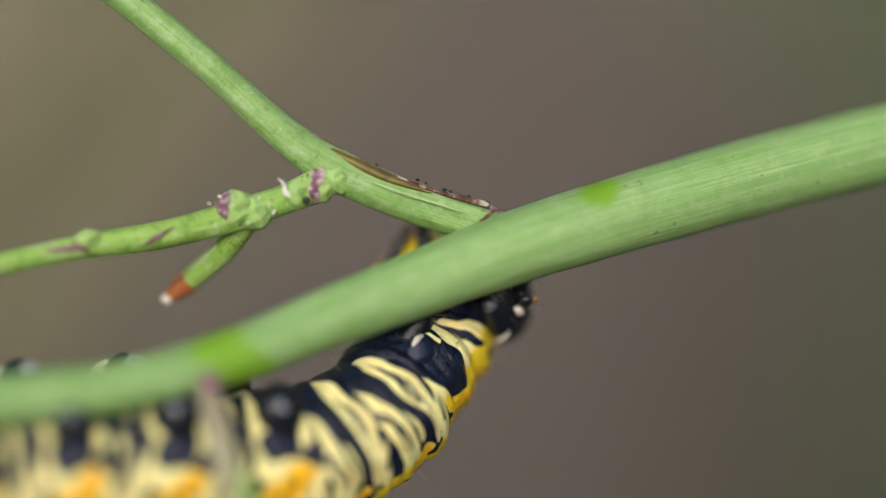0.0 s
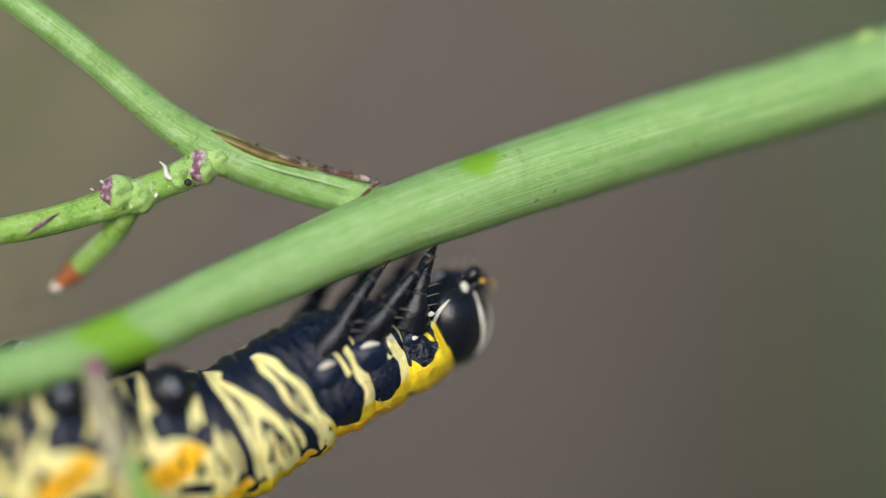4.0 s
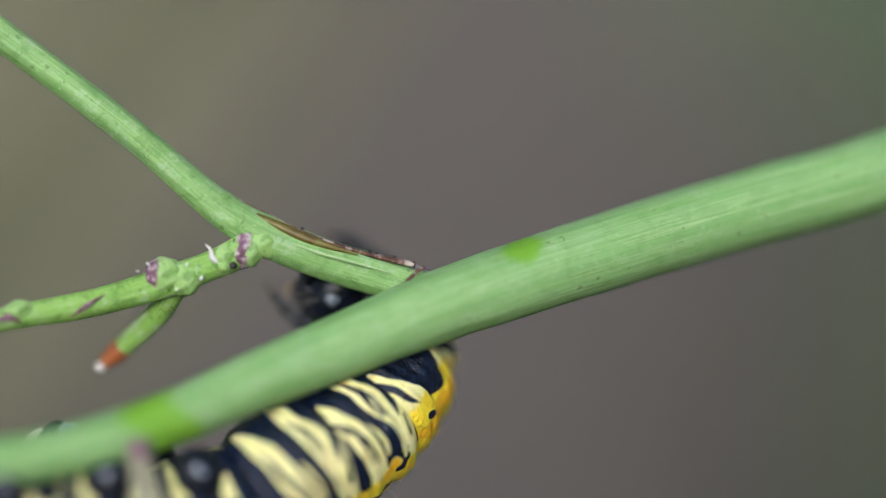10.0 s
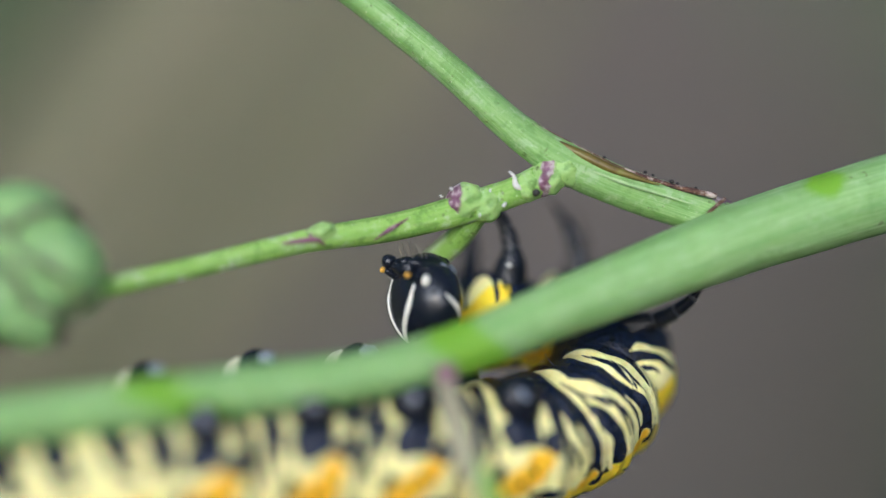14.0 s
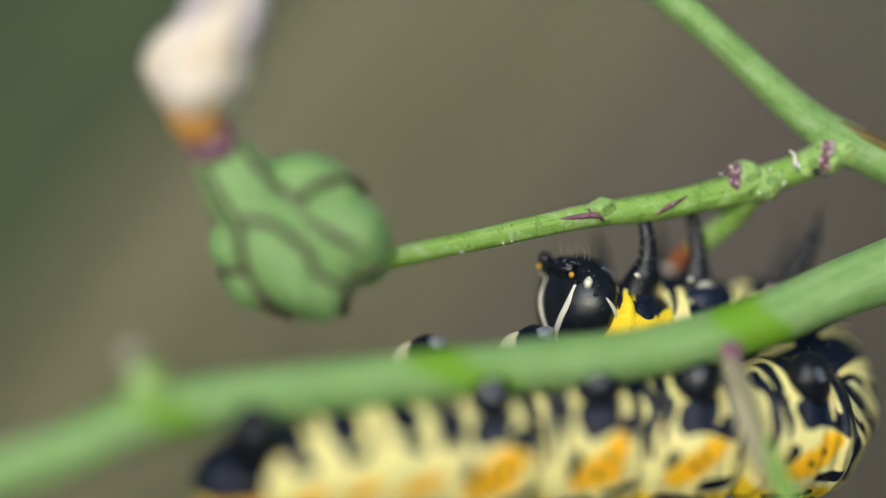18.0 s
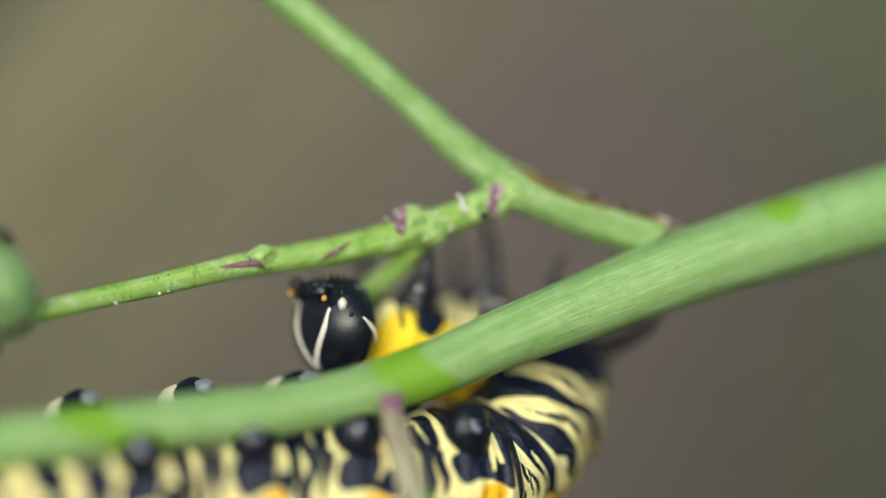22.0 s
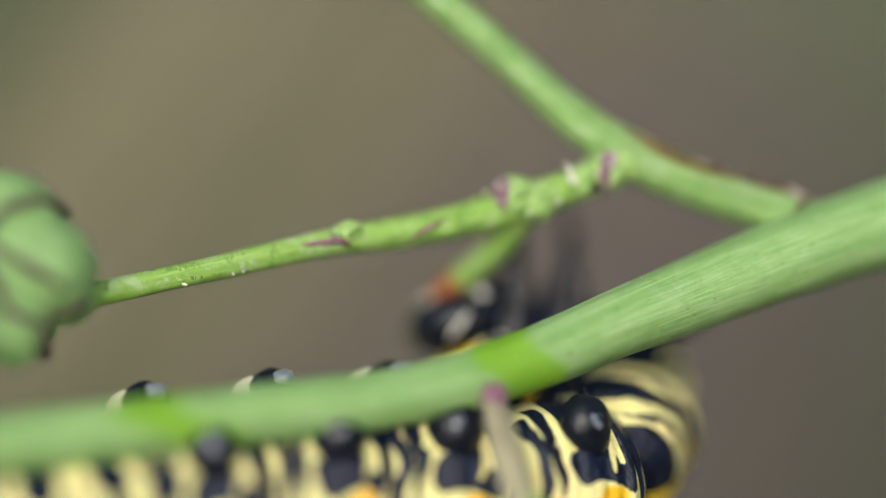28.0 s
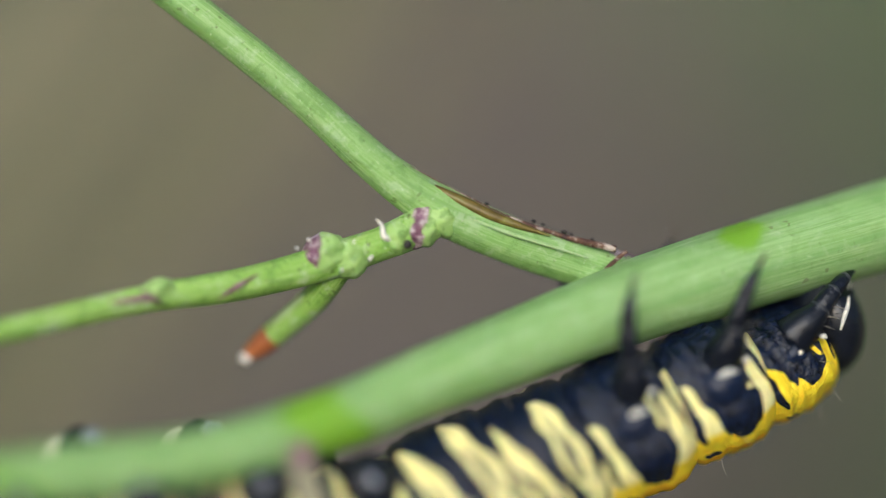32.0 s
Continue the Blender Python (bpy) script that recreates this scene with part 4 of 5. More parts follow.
# which way the belly of the breast rings points
BELLIES = {"A2": [(0, (0, 0, 1)), (9, (0, 0, 1)), (11, (-0.1, 0.1, 1)), (30, (-0.1, 0.1, 1)), (31, (0, -0.1, 1)), (32, (0, -0.1, 1))],
           "A1": [(0, (-0.4, -0.12, 0.8)), (0.4, (0, -0.25, 0.97)), (9, (0, -0.25, 0.97)), (10, (-0.5, -0.05, 0.8)), (12.5, (-0.5, 0, 0.8)), (14, (-0.3, 0.1, 0.9)), (24, (-0.2, 0.1, 0.95)), (28, (-0.4, 0.1, 0.9)), (30, (-0.5, 0.1, 0.8)), (31, (0, -0.25, 1)), (32, (0, -0.3, 1))],
           "T3": [(0, (-0.9, -0.5, 0.4)), (0.4, ROLLED), (9, ROLLED), (9.5, (-0.7, -0.25, 0.7)), (10, (-0.9, -0.3, 0.3)), (12.5, (-0.9, -0.22, 0.3)), (14, (-0.5, 0.05, 0.8)), (15.5, (-0.3, 0.2, 0.95)), (17.5, AWAY), (19, (-0.2, 0.2, 1)), (22, (-0.1, 0.2, 1)), (24, AWAY), (26.5, (0.4, 0.2, 0.9)),
                  (27.5, UP), (28, (-0.6, 0.05, 0.8)), (30, (-0.95, -0.05, 0.3)), (30.5, ROLLED), (32, ROLLED)],
           "T2": [(0, (-0.8, -0.65, 0.2)), (0.3, ROLLED), (9, ROLLED), (9.5, (-0.9, -0.3, 0.3)), (10, (-0.4, -0.1, 0.9)), (11, (0.3, -0.3, 0.9)), (12, (0, -0.5, 0.85)), (13, (0, -0.1, 0.95)), (14, AWAY), (24.5, AWAY), (26.5, (0.75, 0, 0.6)), (27, (0.3, 0, 0.9)),
                  (27.5, UP), (28, (0.2, -0.5, 0.8)), (28.5, (0.5, -0.7, 0.6)), (29, (0.6, -0.75, 0.4)), (30, (0.8, -0.5, 0.2)), (30.5, ROLLED), (32, ROLLED)],
           "T1": [(0, (0.6, -0.3, -0.5)), (0.3, ROLLED), (9, ROLLED), (9.5, (0.8, 0, 0.3)), (10, (0.7, 0, 0.7)), (11, (0.4, -0.6, 0.6)), (12, (0, -0.75, 0.65)), (13, (0, -0.2, 0.95)), (14, AWAY), (24.5, AWAY), (26.5, (1, 0, 0.1)), (27, (0.8, -0.2, 0.5)),
                  (27.5, (0.2, -0.3, 0.9)), (28, (0.3, -0.6, 0.7)), (28.5, (0.6, -0.7, 0.4)), (29, (0.6, -0.8, 0.1)), (30, (0.8, -0.3, -0.4)), (30.5, ROLLED), (32, ROLLED)]}
TUCKED = (0.68, 0.42, 0.42)
NEAR, LOW, HIGH, FAR, TOP = (0.65, 0.0, 0.6), (0.62, 0.1, 0.65), (0.35, 0.1, 0.85), (0.55, 0.5, 0.6), (0, 0, 1)
# which way the walking legs reach; 1 is the side that faces the camera while the head is to the right
LEG_WAYS = {("T1", 1): [(0, TOP), (0.3, HIGH), (6, HIGH), (8, TUCKED), (9, TUCKED), (10, (-0.7, -0.2, 0.4)), (12, (0.2, 0.2, 1)), (17.5, (-0.1, 0.2, 1)), (23, (-0.2, 0.2, 1)), (24, (-0.4, 0.1, 0.9)), (24.5, (-0.1, 0.1, 1)), (26.5, (0.9, 0, 0.3)), (27, (0.5, 0, 0.8)), (28, TOP), (30, (0.7, 0, 0.2)), (30.5, NEAR), (32, (0.7, 0.3, 0.6))],
            ("T1", -1): [(0, (-0.4, 0, 0.9)), (0.3, FAR), (9, FAR), (10, (-0.7, 0, 0.4)), (12, (0.15, -0.2, 1)), (14, (-0.25, -0.1, 0.95)), (15.5, (0.05, -0.1, 1)), (17.5, (-0.2, -0.3, 0.9)), (18, (0, -0.1, 1)), (19, (-0.1, 0, 1)), (23, (0.05, 0, 1)), (24, (0.5, -0.6, 0.4)), (24.5, (-0.2, 0, 1)),
                         (26.5, (0.9, -0.2, 0.3)), (27, (0.5, 0, 0.8)), (28, (-0.1, 0, 1)), (30, (0.7, 0, 0.2)), (30.5, FAR), (32, (0.7, 0.3, 0.6))],
            ("T2", 1): [(0, (0.8, -0.2, 0.4)), (0.3, NEAR), (6, NEAR), (8, TUCKED), (9, TUCKED), (9.5, (0.9, -0.2, 0.4)), (10, (-0.6, -0.2, 0.3)), (11, (-0.3, 0.6, 0.5)), (13, (0, 0.6, 0.6)), (14, (0.05, 0.2, 1)), (24.5, (-0.1, 0.15, 1)), (26.5, (0.8, 0.1, 0.6)), (28, TOP), (30, (0.8, 0, 0.3)), (30.5, NEAR), (31, (0.6, -0.2, 0.7)), (32, (0.38, -0.28, 0.88))],
            ("T2", -1): [(0, (0.3, 0, 0.9)), (0.3, FAR), (9, FAR), (10, (-0.6, 0, 0.3)), (11, (-0.2, -0.2, 0.9)), (12, (0, -0.1, 1)), (14, (-0.4, -0.1, 0.9)), (15.5, (-0.42, -0.1, 0.9)), (17.5, (-0.15, -0.1, 1)), (19, (0, -0.1, 1)), (21, (0, 0, 1)), (24, (-0.2, -0.1, 1)), (24.5, (0.1, -0.1, 1)), (26.5, (0.85, -0.1, 0.5)),
                         (27, (0.3, 0, 0.9)), (28, (0.2, 0, 1)), (30, (0.8, 0, 0.4)), (30.5, FAR), (31, (0, 0.3, 0.9)), (32, (-0.2, 0.35, 0.9))],
            ("T3", 1): [(0, (0.6, 0.3, 0.7)), (0.3, LOW), (6, LOW), (8, TUCKED), (9, TUCKED), (10, (0.9, -0.2, 0.3)), (11, (0.6, -0.4, 0.5)), (12, (0.75, -0.5, 0.25)), (13, (0.75, -0.45, 0.4)), (14, (0.95, -0.3, 0.25)), (15, (0.8, -0.2, 0.4)), (15.5, (0.3, 0.3, 0.9)), (17.5, (0.4, 0.2, 0.9)), (19, (0.5, 0.2, 0.85)), (20, (0.6, -0.6, 0.1)), (21, (0.46, -0.7, 0.5)), (22, (0.8, -0.4, 0.3)),
                        (23, (0.6, 0.2, 0.8)), (24, (0.55, 0.15, 0.85)), (26.5, (0.4, 0.1, 0.9)), (27.5, (0.9, 0, 0.3)), (28, (0.95, -0.2, 0.2)), (29, (0.9, -0.1, 0.3)), (30, (0.8, 0, 0.5)), (30.5, NEAR), (31, (0.4, -0.25, 0.8)), (32, (0.0, -0.3, 0.95))],
            ("T3", -1): [(0, (0.4, 0, 0.9)), (0.3, FAR), (9, FAR), (10, (0.5, 0, 0.9)), (14, (0.5, 0.2, 0.85)), (15.5, (0.4, 0, 0.9)), (17.5, (0.02, 0, 1)), (18, (0.5, 0, 0.9)), (19, (0.15, 0, 1)), (21, (0.1, 0, 1)), (22, (0.3, 0, 0.9)), (23, (0.5, 0, 0.87)), (24, (0.45, -0.1, 0.87)), (24.5, (0.2, 0, 1)), (26.5, (0.35, -0.1, 0.95)), (27, (0.5, 0, 0.85)),
                         (28, (0.2, -0.1, 0.95)), (30, (0.6, 0, 0.8)), (30.5, FAR), (31, (0, 0.3, 0.9)), (32, (-0.4, 0.3, 0.85))]}


def between(rows, t):
    """The direction at t seconds in rows of (seconds, direction)."""
    for (u, a), (v, b) in zip(rows, rows[1:]):
        if u <= t <= v:
            return Vector(a).lerp(Vector(b), (t - u) / (v - u)).normalized()


def head_turn(t):
    x = between([(u, f) for u, f, c in HEADS], t)
    z = between([(u, c) for u, f, c in HEADS], t)
    z = (z - x * z.dot(x)).normalized()
    return Matrix((x, z.cross(x), z)).transposed().to_4x4()


def body_frames(t, front):
    """A pose for every piece of the body, from tail to head."""
    pts = [Vector(p) for p in REAR] + [Vector(p) for p in front]
    count = len(pts)
    belly = Vector((0, 0.12, 0.99))
    frames = []
    for i, p in enumerate(pts):
        a, b = pts[max(i - 1, 0)], pts[min(i + 1, count - 1)]
        tan = (b - a).normalized()
        if i == count - 2:
            tan = ((b - p).normalized() + (p - a).normalized()).normalized()
        hint = Vector((0, 0.12, 0.99))
        if 8 <= i <= 12:
            hint = between(BELLIES[SEGMENTS[i][0]], t)
        flat = hint - tan * hint.dot(tan)
        carry = belly - tan * belly.dot(tan)
        belly = (flat + carry.normalized() * 0.15).normalized()
        z = -(belly - tan * belly.dot(tan)).normalized()
        y = z.cross(tan)
        m = Matrix((tan, y, z)).transposed().to_4x4()
        if i == count - 1:
            m = head_turn(t)
        m.translation = p * MM
        frames.append(m)
    return frames


def eased(rows):
    """Rows with half-way poses put in where a piece turns far."""
    out = [rows[0]]
    for (t0, a), (t1, b) in zip(rows, rows[1:]):
        qa, qb = a.to_quaternion(), b.to_quaternion()
        angle = qa.rotation_difference(qb).angle
        steps = 1 + int(math.degrees(min(angle, 2 * math.pi - angle)) / 60)
        for k in range(1, steps):
            f = k / steps
            m = qa.slerp(qb, f).to_matrix().to_4x4()
            m.translation = a.translation.lerp(b.translation, f)
            out.append((t0 + (t1 - t0) * f, m))
        out.append((t1, b))
    return out


def make_caterpillar():
    cat = new("caterpillar")
    cat.location = mm(0, 0, 0)
    tagged(cat, "black and cream striped caterpillar with orange spots clinging under the stalk", "caterpillar")
    pieces = []
    for i, (kind, half, wide, high) in enumerate(SEGMENTS):
        pieces.append(make_head(half, wide, high, cat) if kind == "head" else make_segment(kind, half, wide, high, cat, i))
    return cat, pieces


# ---- out-of-focus growth behind ----
BLADE = plain("dry_grass", [(0.3, (0.155, 0.150, 0.080)), (0.7, (0.225, 0.212, 0.125))], 60, 0.7)
# darker copy of back_leaf: shade is put into the leaf colour
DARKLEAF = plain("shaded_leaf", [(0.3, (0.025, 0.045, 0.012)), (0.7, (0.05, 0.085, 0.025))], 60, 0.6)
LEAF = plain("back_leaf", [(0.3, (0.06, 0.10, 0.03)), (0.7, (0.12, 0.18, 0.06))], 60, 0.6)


def leaf_blade(name, label, mat, foot, tip, wide, sag):
    """A long strap leaf standing in the soil, folded along its midrib."""
    base = Vector(foot)
    base.z = ground_height(base.x, base.y) - 0.003
    ob = new(name)
    ob.location = base
    tagged(ob, label, "leaf")
    end = Vector(tip) - base
    bm = bmesh.new()
    rows = []
    out = Vector((1, 0.1, -end.x / max(end.z, 0.05))).normalized()
    for k in range(25):
        s = k / 24
        c = end * s + Vector((0, 0, sag * math.sin(math.pi * s)))
        w = wide * (math.sin(math.pi * (0.12 + 0.88 * s)) ** 0.7)
        rows.append([bm.verts.new((c + out * w * q + Vector((0, 0.25 * w * (1 - abs(q)), 0)) + Vector((0, th, 0))) / MM) for th in (0, 0.0006) for q in ((-1, -0.5, 0, 0.5, 1) if th == 0 else (1, 0.5, 0, -0.5, -1))])
    for a, b in zip(rows, rows[1:]):
        for j in range(10):
            bm.faces.new((a[j], a[(j + 1) % 10], b[(j + 1) % 10], b[j]))
    bm.faces.new(rows[0][::-1])
    bm.faces.new(rows[-1])
    part("blade", bm, mat, ob)
    spine = [(end * q + Vector((0, 0.25 * wide * 0.8 + 0.0003, sag * math.sin(math.pi * q)))) / MM for q in (0, 0.25, 0.5, 0.75, 1)]
    part("midrib", tube(bmesh.new(), spine, [wide * 120, wide * 100, wide * 80, wide * 60, wide * 20], rings=20, sides=6), mat, ob)
    return ob


for off, deep, w in ((-0.013, 0.074, 0.0022), (-0.006, 0.070, 0.0026), (0.000, 0.078, 0.0032), (0.0065, 0.072, 0.0028), (0.013, 0.084, 0.0030)):
    leaf_blade("grass_blade", "dry olive grass blade leaning behind the stalk", BLADE, (off - 0.337, deep - 0.01, 0), (off + 0.090, deep + 0.004, 0.61), w, 0.004)
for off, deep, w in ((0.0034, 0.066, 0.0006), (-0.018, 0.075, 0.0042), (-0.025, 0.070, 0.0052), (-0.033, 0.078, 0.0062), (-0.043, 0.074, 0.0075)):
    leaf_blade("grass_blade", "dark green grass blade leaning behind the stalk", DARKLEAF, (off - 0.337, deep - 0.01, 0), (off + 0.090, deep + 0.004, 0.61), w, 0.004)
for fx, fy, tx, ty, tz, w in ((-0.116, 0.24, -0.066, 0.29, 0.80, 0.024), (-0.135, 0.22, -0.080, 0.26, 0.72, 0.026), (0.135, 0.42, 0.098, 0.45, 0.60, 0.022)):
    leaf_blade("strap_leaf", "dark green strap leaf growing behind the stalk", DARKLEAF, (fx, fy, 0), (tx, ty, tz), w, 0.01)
for fx, fy, tx, ty, tz, w in ((-0.105, 0.26, -0.085, 0.30, 0.46, 0.022), (-0.12, 0.24, -0.115, 0.28, 0.43, 0.024), (0.14, 0.36, 0.125, 0.42, 0.40, 0.030), (0.12, 0.62, 0.10, 0.66, 0.62, 0.045)):
    leaf_blade("strap_leaf", "green strap leaf growing behind the stalk", LEAF, (fx, fy, 0), (tx, ty, tz), w, 0.01)


cat, pieces = make_caterpillar()


def motions():
    """The front of the body lets go, swings up behind the stalk, feeds along the twig and stretches out again."""
    bend(0, (0.6, -0.8, -12.9), (3.0, 0.2, -11.5), (4.4, 1.4, -9.7), (6.0, 3.4, -7.4), (5.5, 5.2, -5.1), (8.9, 3.2, -5.6))
    bend(0.3, (-0.2, -0.9, -13.2), (2.2, -0.3, -11.8), (4.4, 0.3, -10.2), (6.2, 0.9, -9.1), (8.0, 1.6, -7.8), (10.8, 2.0, -6.1))
    bend(0.6, (-0.6, -0.9, -13.4), (1.8, -0.3, -12.1), (3.9, 0.2, -10.6), (6.0, 0.8, -9.4), (8.3, 1.3, -8.2), (11.2, 1.8, -6.5))
    bend(1, (-0.2, -0.9, -13.4), (2.1, -0.3, -12.2), (4.2, 0.2, -10.8), (6.1, 0.8, -9.8), (8.5, 1.3, -8.9), (10.7, 1.8, -8.4))
    bend(2, (0.0, -0.9, -13.1), (2.4, -0.3, -11.8), (4.7, 0.2, -10.5), (6.7, 0.8, -9.7), (9.2, 1.3, -9.1), (12.1, 1.8, -8.5))
    bend(3, (0.2, -0.9, -13.5), (2.7, -0.3, -12.4), (5.0, 0.2, -11.1), (7.0, 0.8, -10.3), (9.5, 1.3, -9.7), (12.3, 1.8, -8.5))
    bend(5.5, (0.8, -0.9, -13.2), (3.5, -0.3, -11.4), (5.7, 0.2, -10.3), (7.8, 0.8, -9.6), (10.0, 1.3, -9.0), (11.5, 1.8, -7.2))
    bend(6, (0.5, -0.9, -13.1), (3.1, -0.3, -11.3), (5.4, 0.2, -10.2), (7.4, 0.8, -9.6), (9.7, 1.3, -9.0), (11.1, 1.8, -7.4))
    bend(7, (0.8, -0.9, -12.6), (3.5, -0.3, -11.1), (5.8, 0.2, -10.0), (7.9, 0.8, -8.8), (9.9, 1.8, -7.5), (10.5, 4.2, -5.5))
    bend(8, (0.7, -0.9, -12.4), (3.6, -0.3, -10.9), (5.9, 0.2, -10.0), (8.0, 0.8, -9.1), (10.1, 1.4, -7.9), (11.7, 2.2, -6.1))
    bend(9, (1.4, -0.9, -12.1), (4.3, -0.3, -10.4), (6.8, 0.3, -8.8), (8.8, 1.0, -7.4), (10.9, 2.0, -5.8), (12.0, 4.2, -3.7))
    bend(9.5, (2.1, -0.9, -10.6), (5.1, -0.1, -8.8), (7.7, 0.9, -6.9), (9.6, 2.8, -5.0), (9.6, 5.0, -2.9), (9.1, 5.4, -1.2))
    bend(10, (2.2, -0.8, -11.1), (4.8, 0.4, -9.6), (6.8, 2.0, -7.5), (7.3, 4.2, -5.1), (6.0, 5.0, -3.7), (4.7, 3.6, -2.3))
    bend(10.5, (1.8, -0.6, -11.5), (4.1, 0.6, -10.0), (5.9, 2.6, -7.9), (6.6, 5.0, -5.5), (4.7, 5.0, -4.5), (3.5, 3.2, -3.0))
    bend(11, (1.6, -0.4, -11.7), (3.6, 0.8, -10.4), (5.5, 3.0, -8.3), (5.7, 5.2, -5.8), (3.5, 4.6, -4.8), (2.3, 2.6, -3.1))
    bend(12, (1.8, -0.2, -11.7), (3.6, 1.0, -10.4), (5.3, 3.2, -8.9), (4.9, 5.2, -6.4), (2.3, 4.0, -5.0), (-0.7, 1.6, -4.0))
    bend(13, (1.2, -0.2, -12.4), (3.6, 1.0, -11.2), (5.5, 3.4, -9.9), (4.0, 5.2, -7.5), (0.9, 3.4, -6.5), (-2.7, 0.5, -5.7))
    bend(14, (0.1, -0.2, -13.0), (2.1, 1.0, -11.9), (3.4, 3.4, -9.8), (1.6, 5.6, -8.2), (-2.3, 3.0, -7.5), (-5.8, -0.2, -6.5))
    bend(15, (-0.6, 0.2, -13.9), (1.8, 1.6, -12.4), (2.5, 4.2, -9.7), (-0.8, 4.2, -7.8), (-4.6, 1.9, -7.7), (-8.0, -0.6, -6.7))
    bend(15.5, (-0.3, 0.3, -13.7), (1.2, 1.9, -11.4), (0.4, 4.4, -9.4), (-3.3, 3.4, -7.8), (-6.9, 1.2, -7.7), (-9.9, -0.8, -6.9))
    bend(17.5, (-2.0, 0.8, -13.3), (-2.6, 2.3, -10.9), (-5.5, 3.0, -9.6), (-9.9, 1.0, -9.6), (-13.6, -0.3, -9.4), (-17.0, -1.0, -8.4))
    bend(18, (-0.8, 0.8, -13.3), (-0.7, 2.3, -11.4), (-2.6, 3.5, -9.8), (-6.4, 1.8, -9.3), (-9.4, 0.1, -9.2), (-11.9, -0.7, -7.8))
    bend(19, (-0.7, 0.4, -12.5), (1.1, 1.8, -10.6), (0.6, 4.4, -8.6), (-1.8, 3.8, -7.9), (-4.2, 1.5, -7.6), (-7.0, -0.6, -6.3))
    bend(20, (-0.6, 0.3, -12.5), (1.4, 1.5, -11.0), (2.3, 4.0, -9.3), (0.1, 4.7, -8.1), (-2.9, 2.0, -7.6), (-5.3, -0.4, -6.4))
    bend(21, (0.9, 0.2, -13.5), (2.9, 1.3, -11.9), (4.3, 3.8, -10.4), (1.8, 5.4, -8.5), (-1.0, 2.6, -7.5), (-3.5, -0.1, -5.9))
    bend(22, (0.1, 0.3, -12.8), (1.8, 1.5, -11.1), (2.5, 4.0, -9.4), (-0.7, 4.2, -7.9), (-4.1, 1.6, -7.5), (-7.4, -0.5, -6.4))
    bend(23, (-0.0, 0.5, -12.2), (1.3, 1.8, -10.7), (0.7, 3.2, -9.1), (-2.8, 1.8, -8.3), (-6.1, 0.0, -7.9), (-9.9, -0.9, -6.9))
    bend(24, (-1.3, 0.8, -12.5), (-1.6, 2.3, -10.6), (-4.0, 2.8, -9.6), (-7.6, 0.8, -9.1), (-11.1, -0.2, -9.2), (-14.9, -1.0, -8.2))
    bend(24.5, (-1.6, 0.8, -12.3), (-2.6, 2.4, -10.1), (-5.7, 2.6, -9.4), (-9.8, 0.8, -9.2), (-13.6, 0.0, -9.1), (-17.1, -0.2, -7.3))
    bend(26.5, (-2.1, 0.8, -11.0), (-4.6, 1.8, -9.2), (-7.6, 1.6, -7.8), (-10.4, 1.0, -6.4), (-12.4, 1.2, -3.7), (-11.7, 1.6, -0.3))
    bend(27, (-1.7, 0.8, -11.9), (-2.4, 2.0, -10.1), (-4.9, 2.4, -8.8), (-7.6, 1.6, -8.1), (-9.6, 1.4, -7.3), (-9.1, 1.8, -5.4))
    bend(27.5, (-1.3, 0.6, -12.1), (-1.0, 1.8, -10.6), (-3.0, 3.2, -9.2), (-6.2, 2.0, -8.3), (-9.0, 1.4, -8.1), (-9.5, 1.6, -6.6))
    bend(28, (-1.3, 0.4, -13.1), (0.6, 1.6, -11.6), (0.6, 4.2, -9.6), (-1.8, 5.0, -8.6), (-4.4, 4.2, -8.3), (-6.0, 3.4, -7.0))
    bend(28.5, (-1.4, 0.4, -12.7), (0.4, 1.4, -11.2), (0.0, 3.4, -9.3), (-2.8, 4.6, -8.3), (-4.1, 4.8, -6.6), (-2.4, 5.0, -5.0))
    bend(29, (-0.5, 0.4, -12.4), (0.8, 1.4, -10.7), (0.4, 3.2, -8.7), (-1.7, 4.8, -7.6), (-0.7, 5.4, -5.0), (1.5, 5.4, -3.6))
    bend(30, (0.7, 0.2, -11.9), (3.4, 1.2, -9.6), (3.3, 2.8, -7.1), (0.7, 4.6, -5.4), (1.9, 5.6, -2.9), (4.0, 5.4, -2.8))
    bend(30.5, (0.3, -0.6, -11.0), (3.3, 0.2, -9.4), (5.8, 1.2, -7.9), (8.1, 2.0, -6.7), (10.2, 2.6, -5.8), (12.1, 3.0, -4.9))
    bend(31, (0.7, -0.9, -11.4), (3.5, -0.4, -10.2), (6.3, 0.0, -9.2), (9.3, 0.6, -8.0), (12.3, 1.2, -7.0), (14.0, 1.8, -5.5))
    bend(32, (1.8, -0.9, -11.7), (5.3, -0.5, -10.3), (8.8, -0.2, -8.8), (12.4, 0.4, -7.2), (15.5, 1.1, -6.0), (17.2, 1.8, -4.3))
    tracks = [body_frames(t, front) for t, front in BENDS]
    for i, piece in enumerate(pieces):
        if i < 7:
            piece.matrix_local = tracks[0][i]
        else:
            walk(piece, eased([(t, track[i]) for (t, _), track in zip(BENDS, tracks)]))
    # each walking leg points its own way: forwards under the stalk, or up to grip the twig
    for leg, root, kind, s in LEGS:
        i = [seg[0] for seg in SEGMENTS].index(kind)
        rows = []
        for (t, _), track in zip(BENDS, tracks):
            way = track[i].to_3x3().transposed() @ between(LEG_WAYS[kind, s], t)
            # the root of a leg swings no further than its socket lets it
            way = (way + Vector((0, 0.05 * s, -0.22))).normalized()
            m = Vector((0.07, s * 0.06, -1)).rotation_difference(way).to_matrix().to_4x4()
            m.translation = root * MM
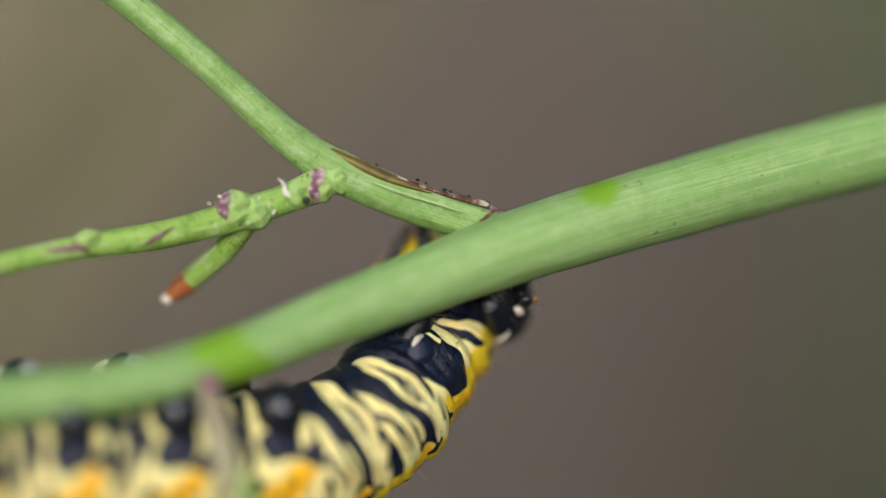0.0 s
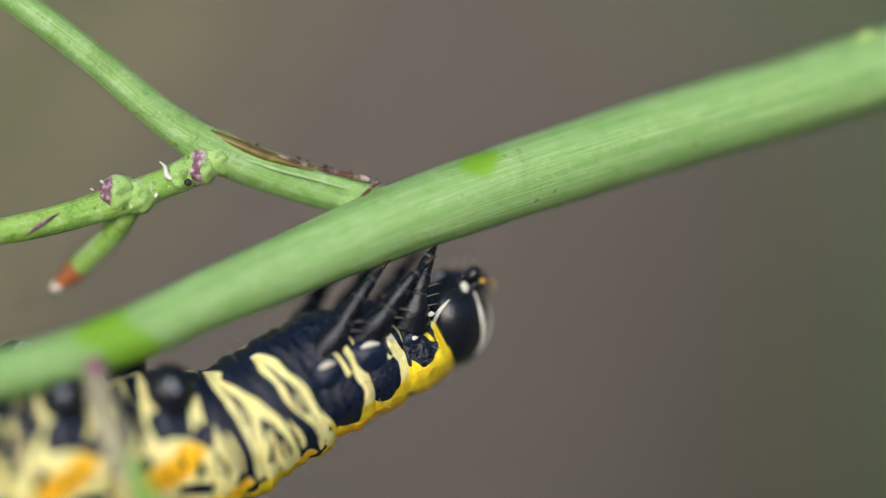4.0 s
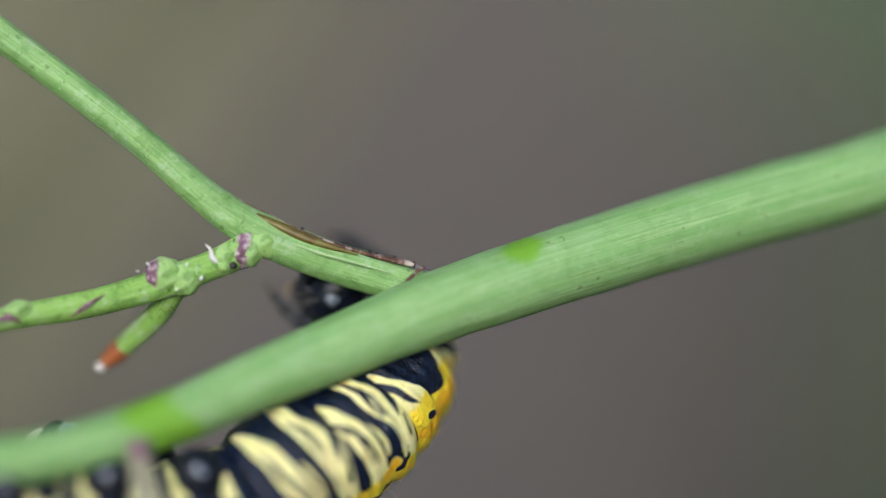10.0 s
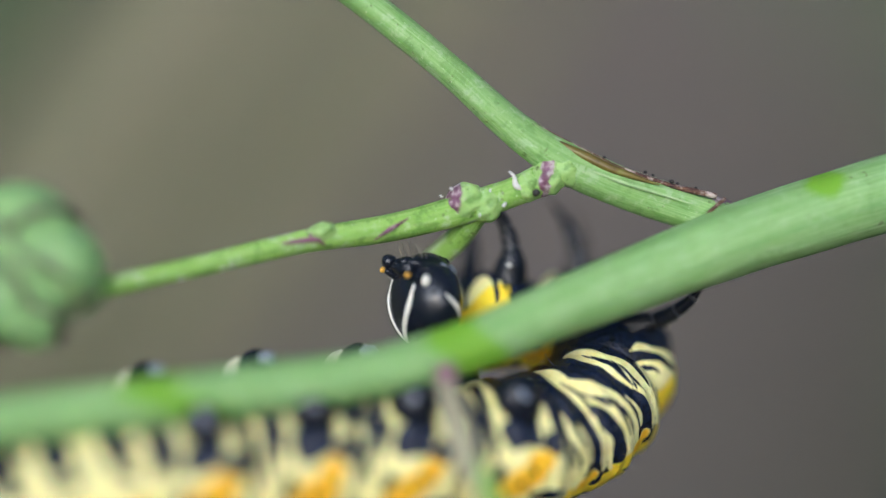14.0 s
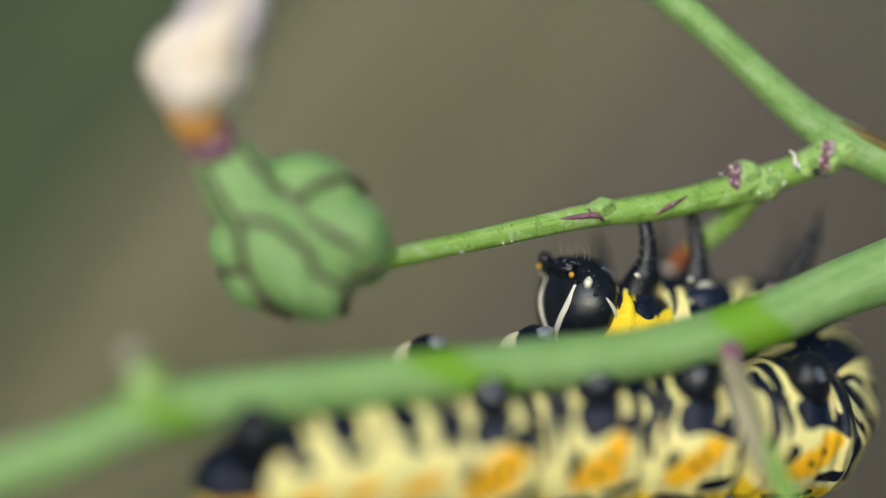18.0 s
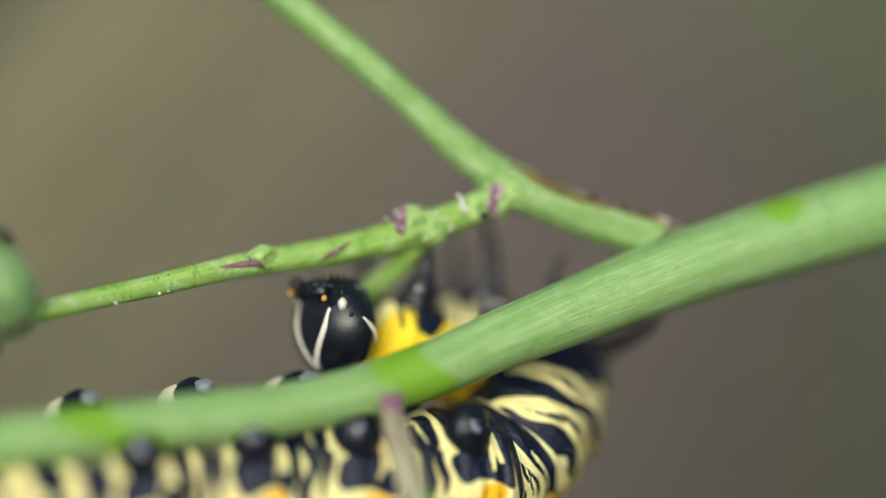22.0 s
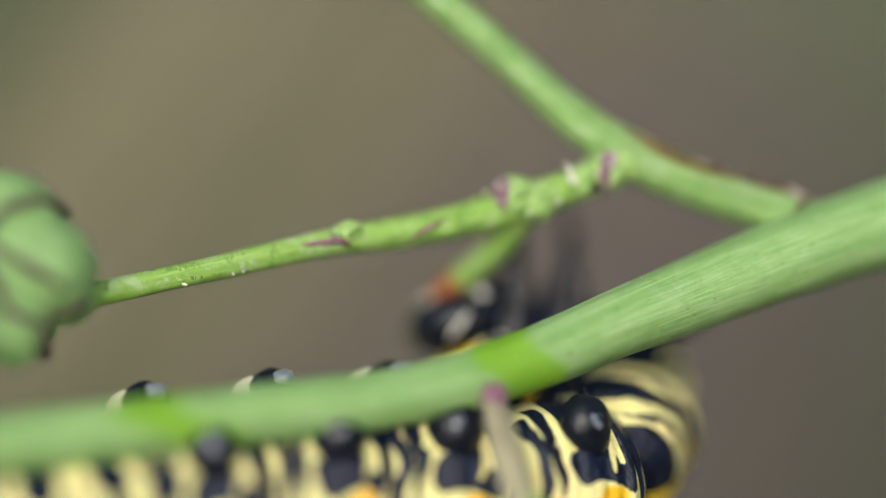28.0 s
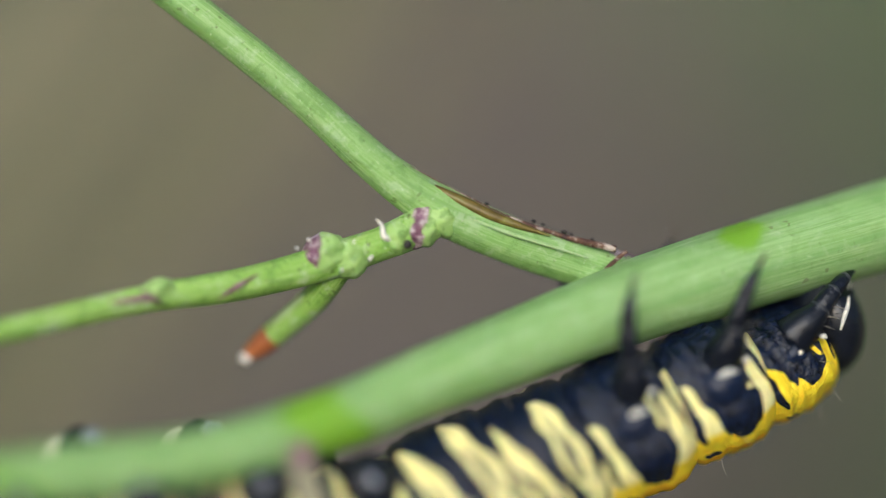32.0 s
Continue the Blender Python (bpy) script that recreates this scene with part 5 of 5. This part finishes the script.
            rows.append((t, m))
        walk(leg, eased(rows))


motions()
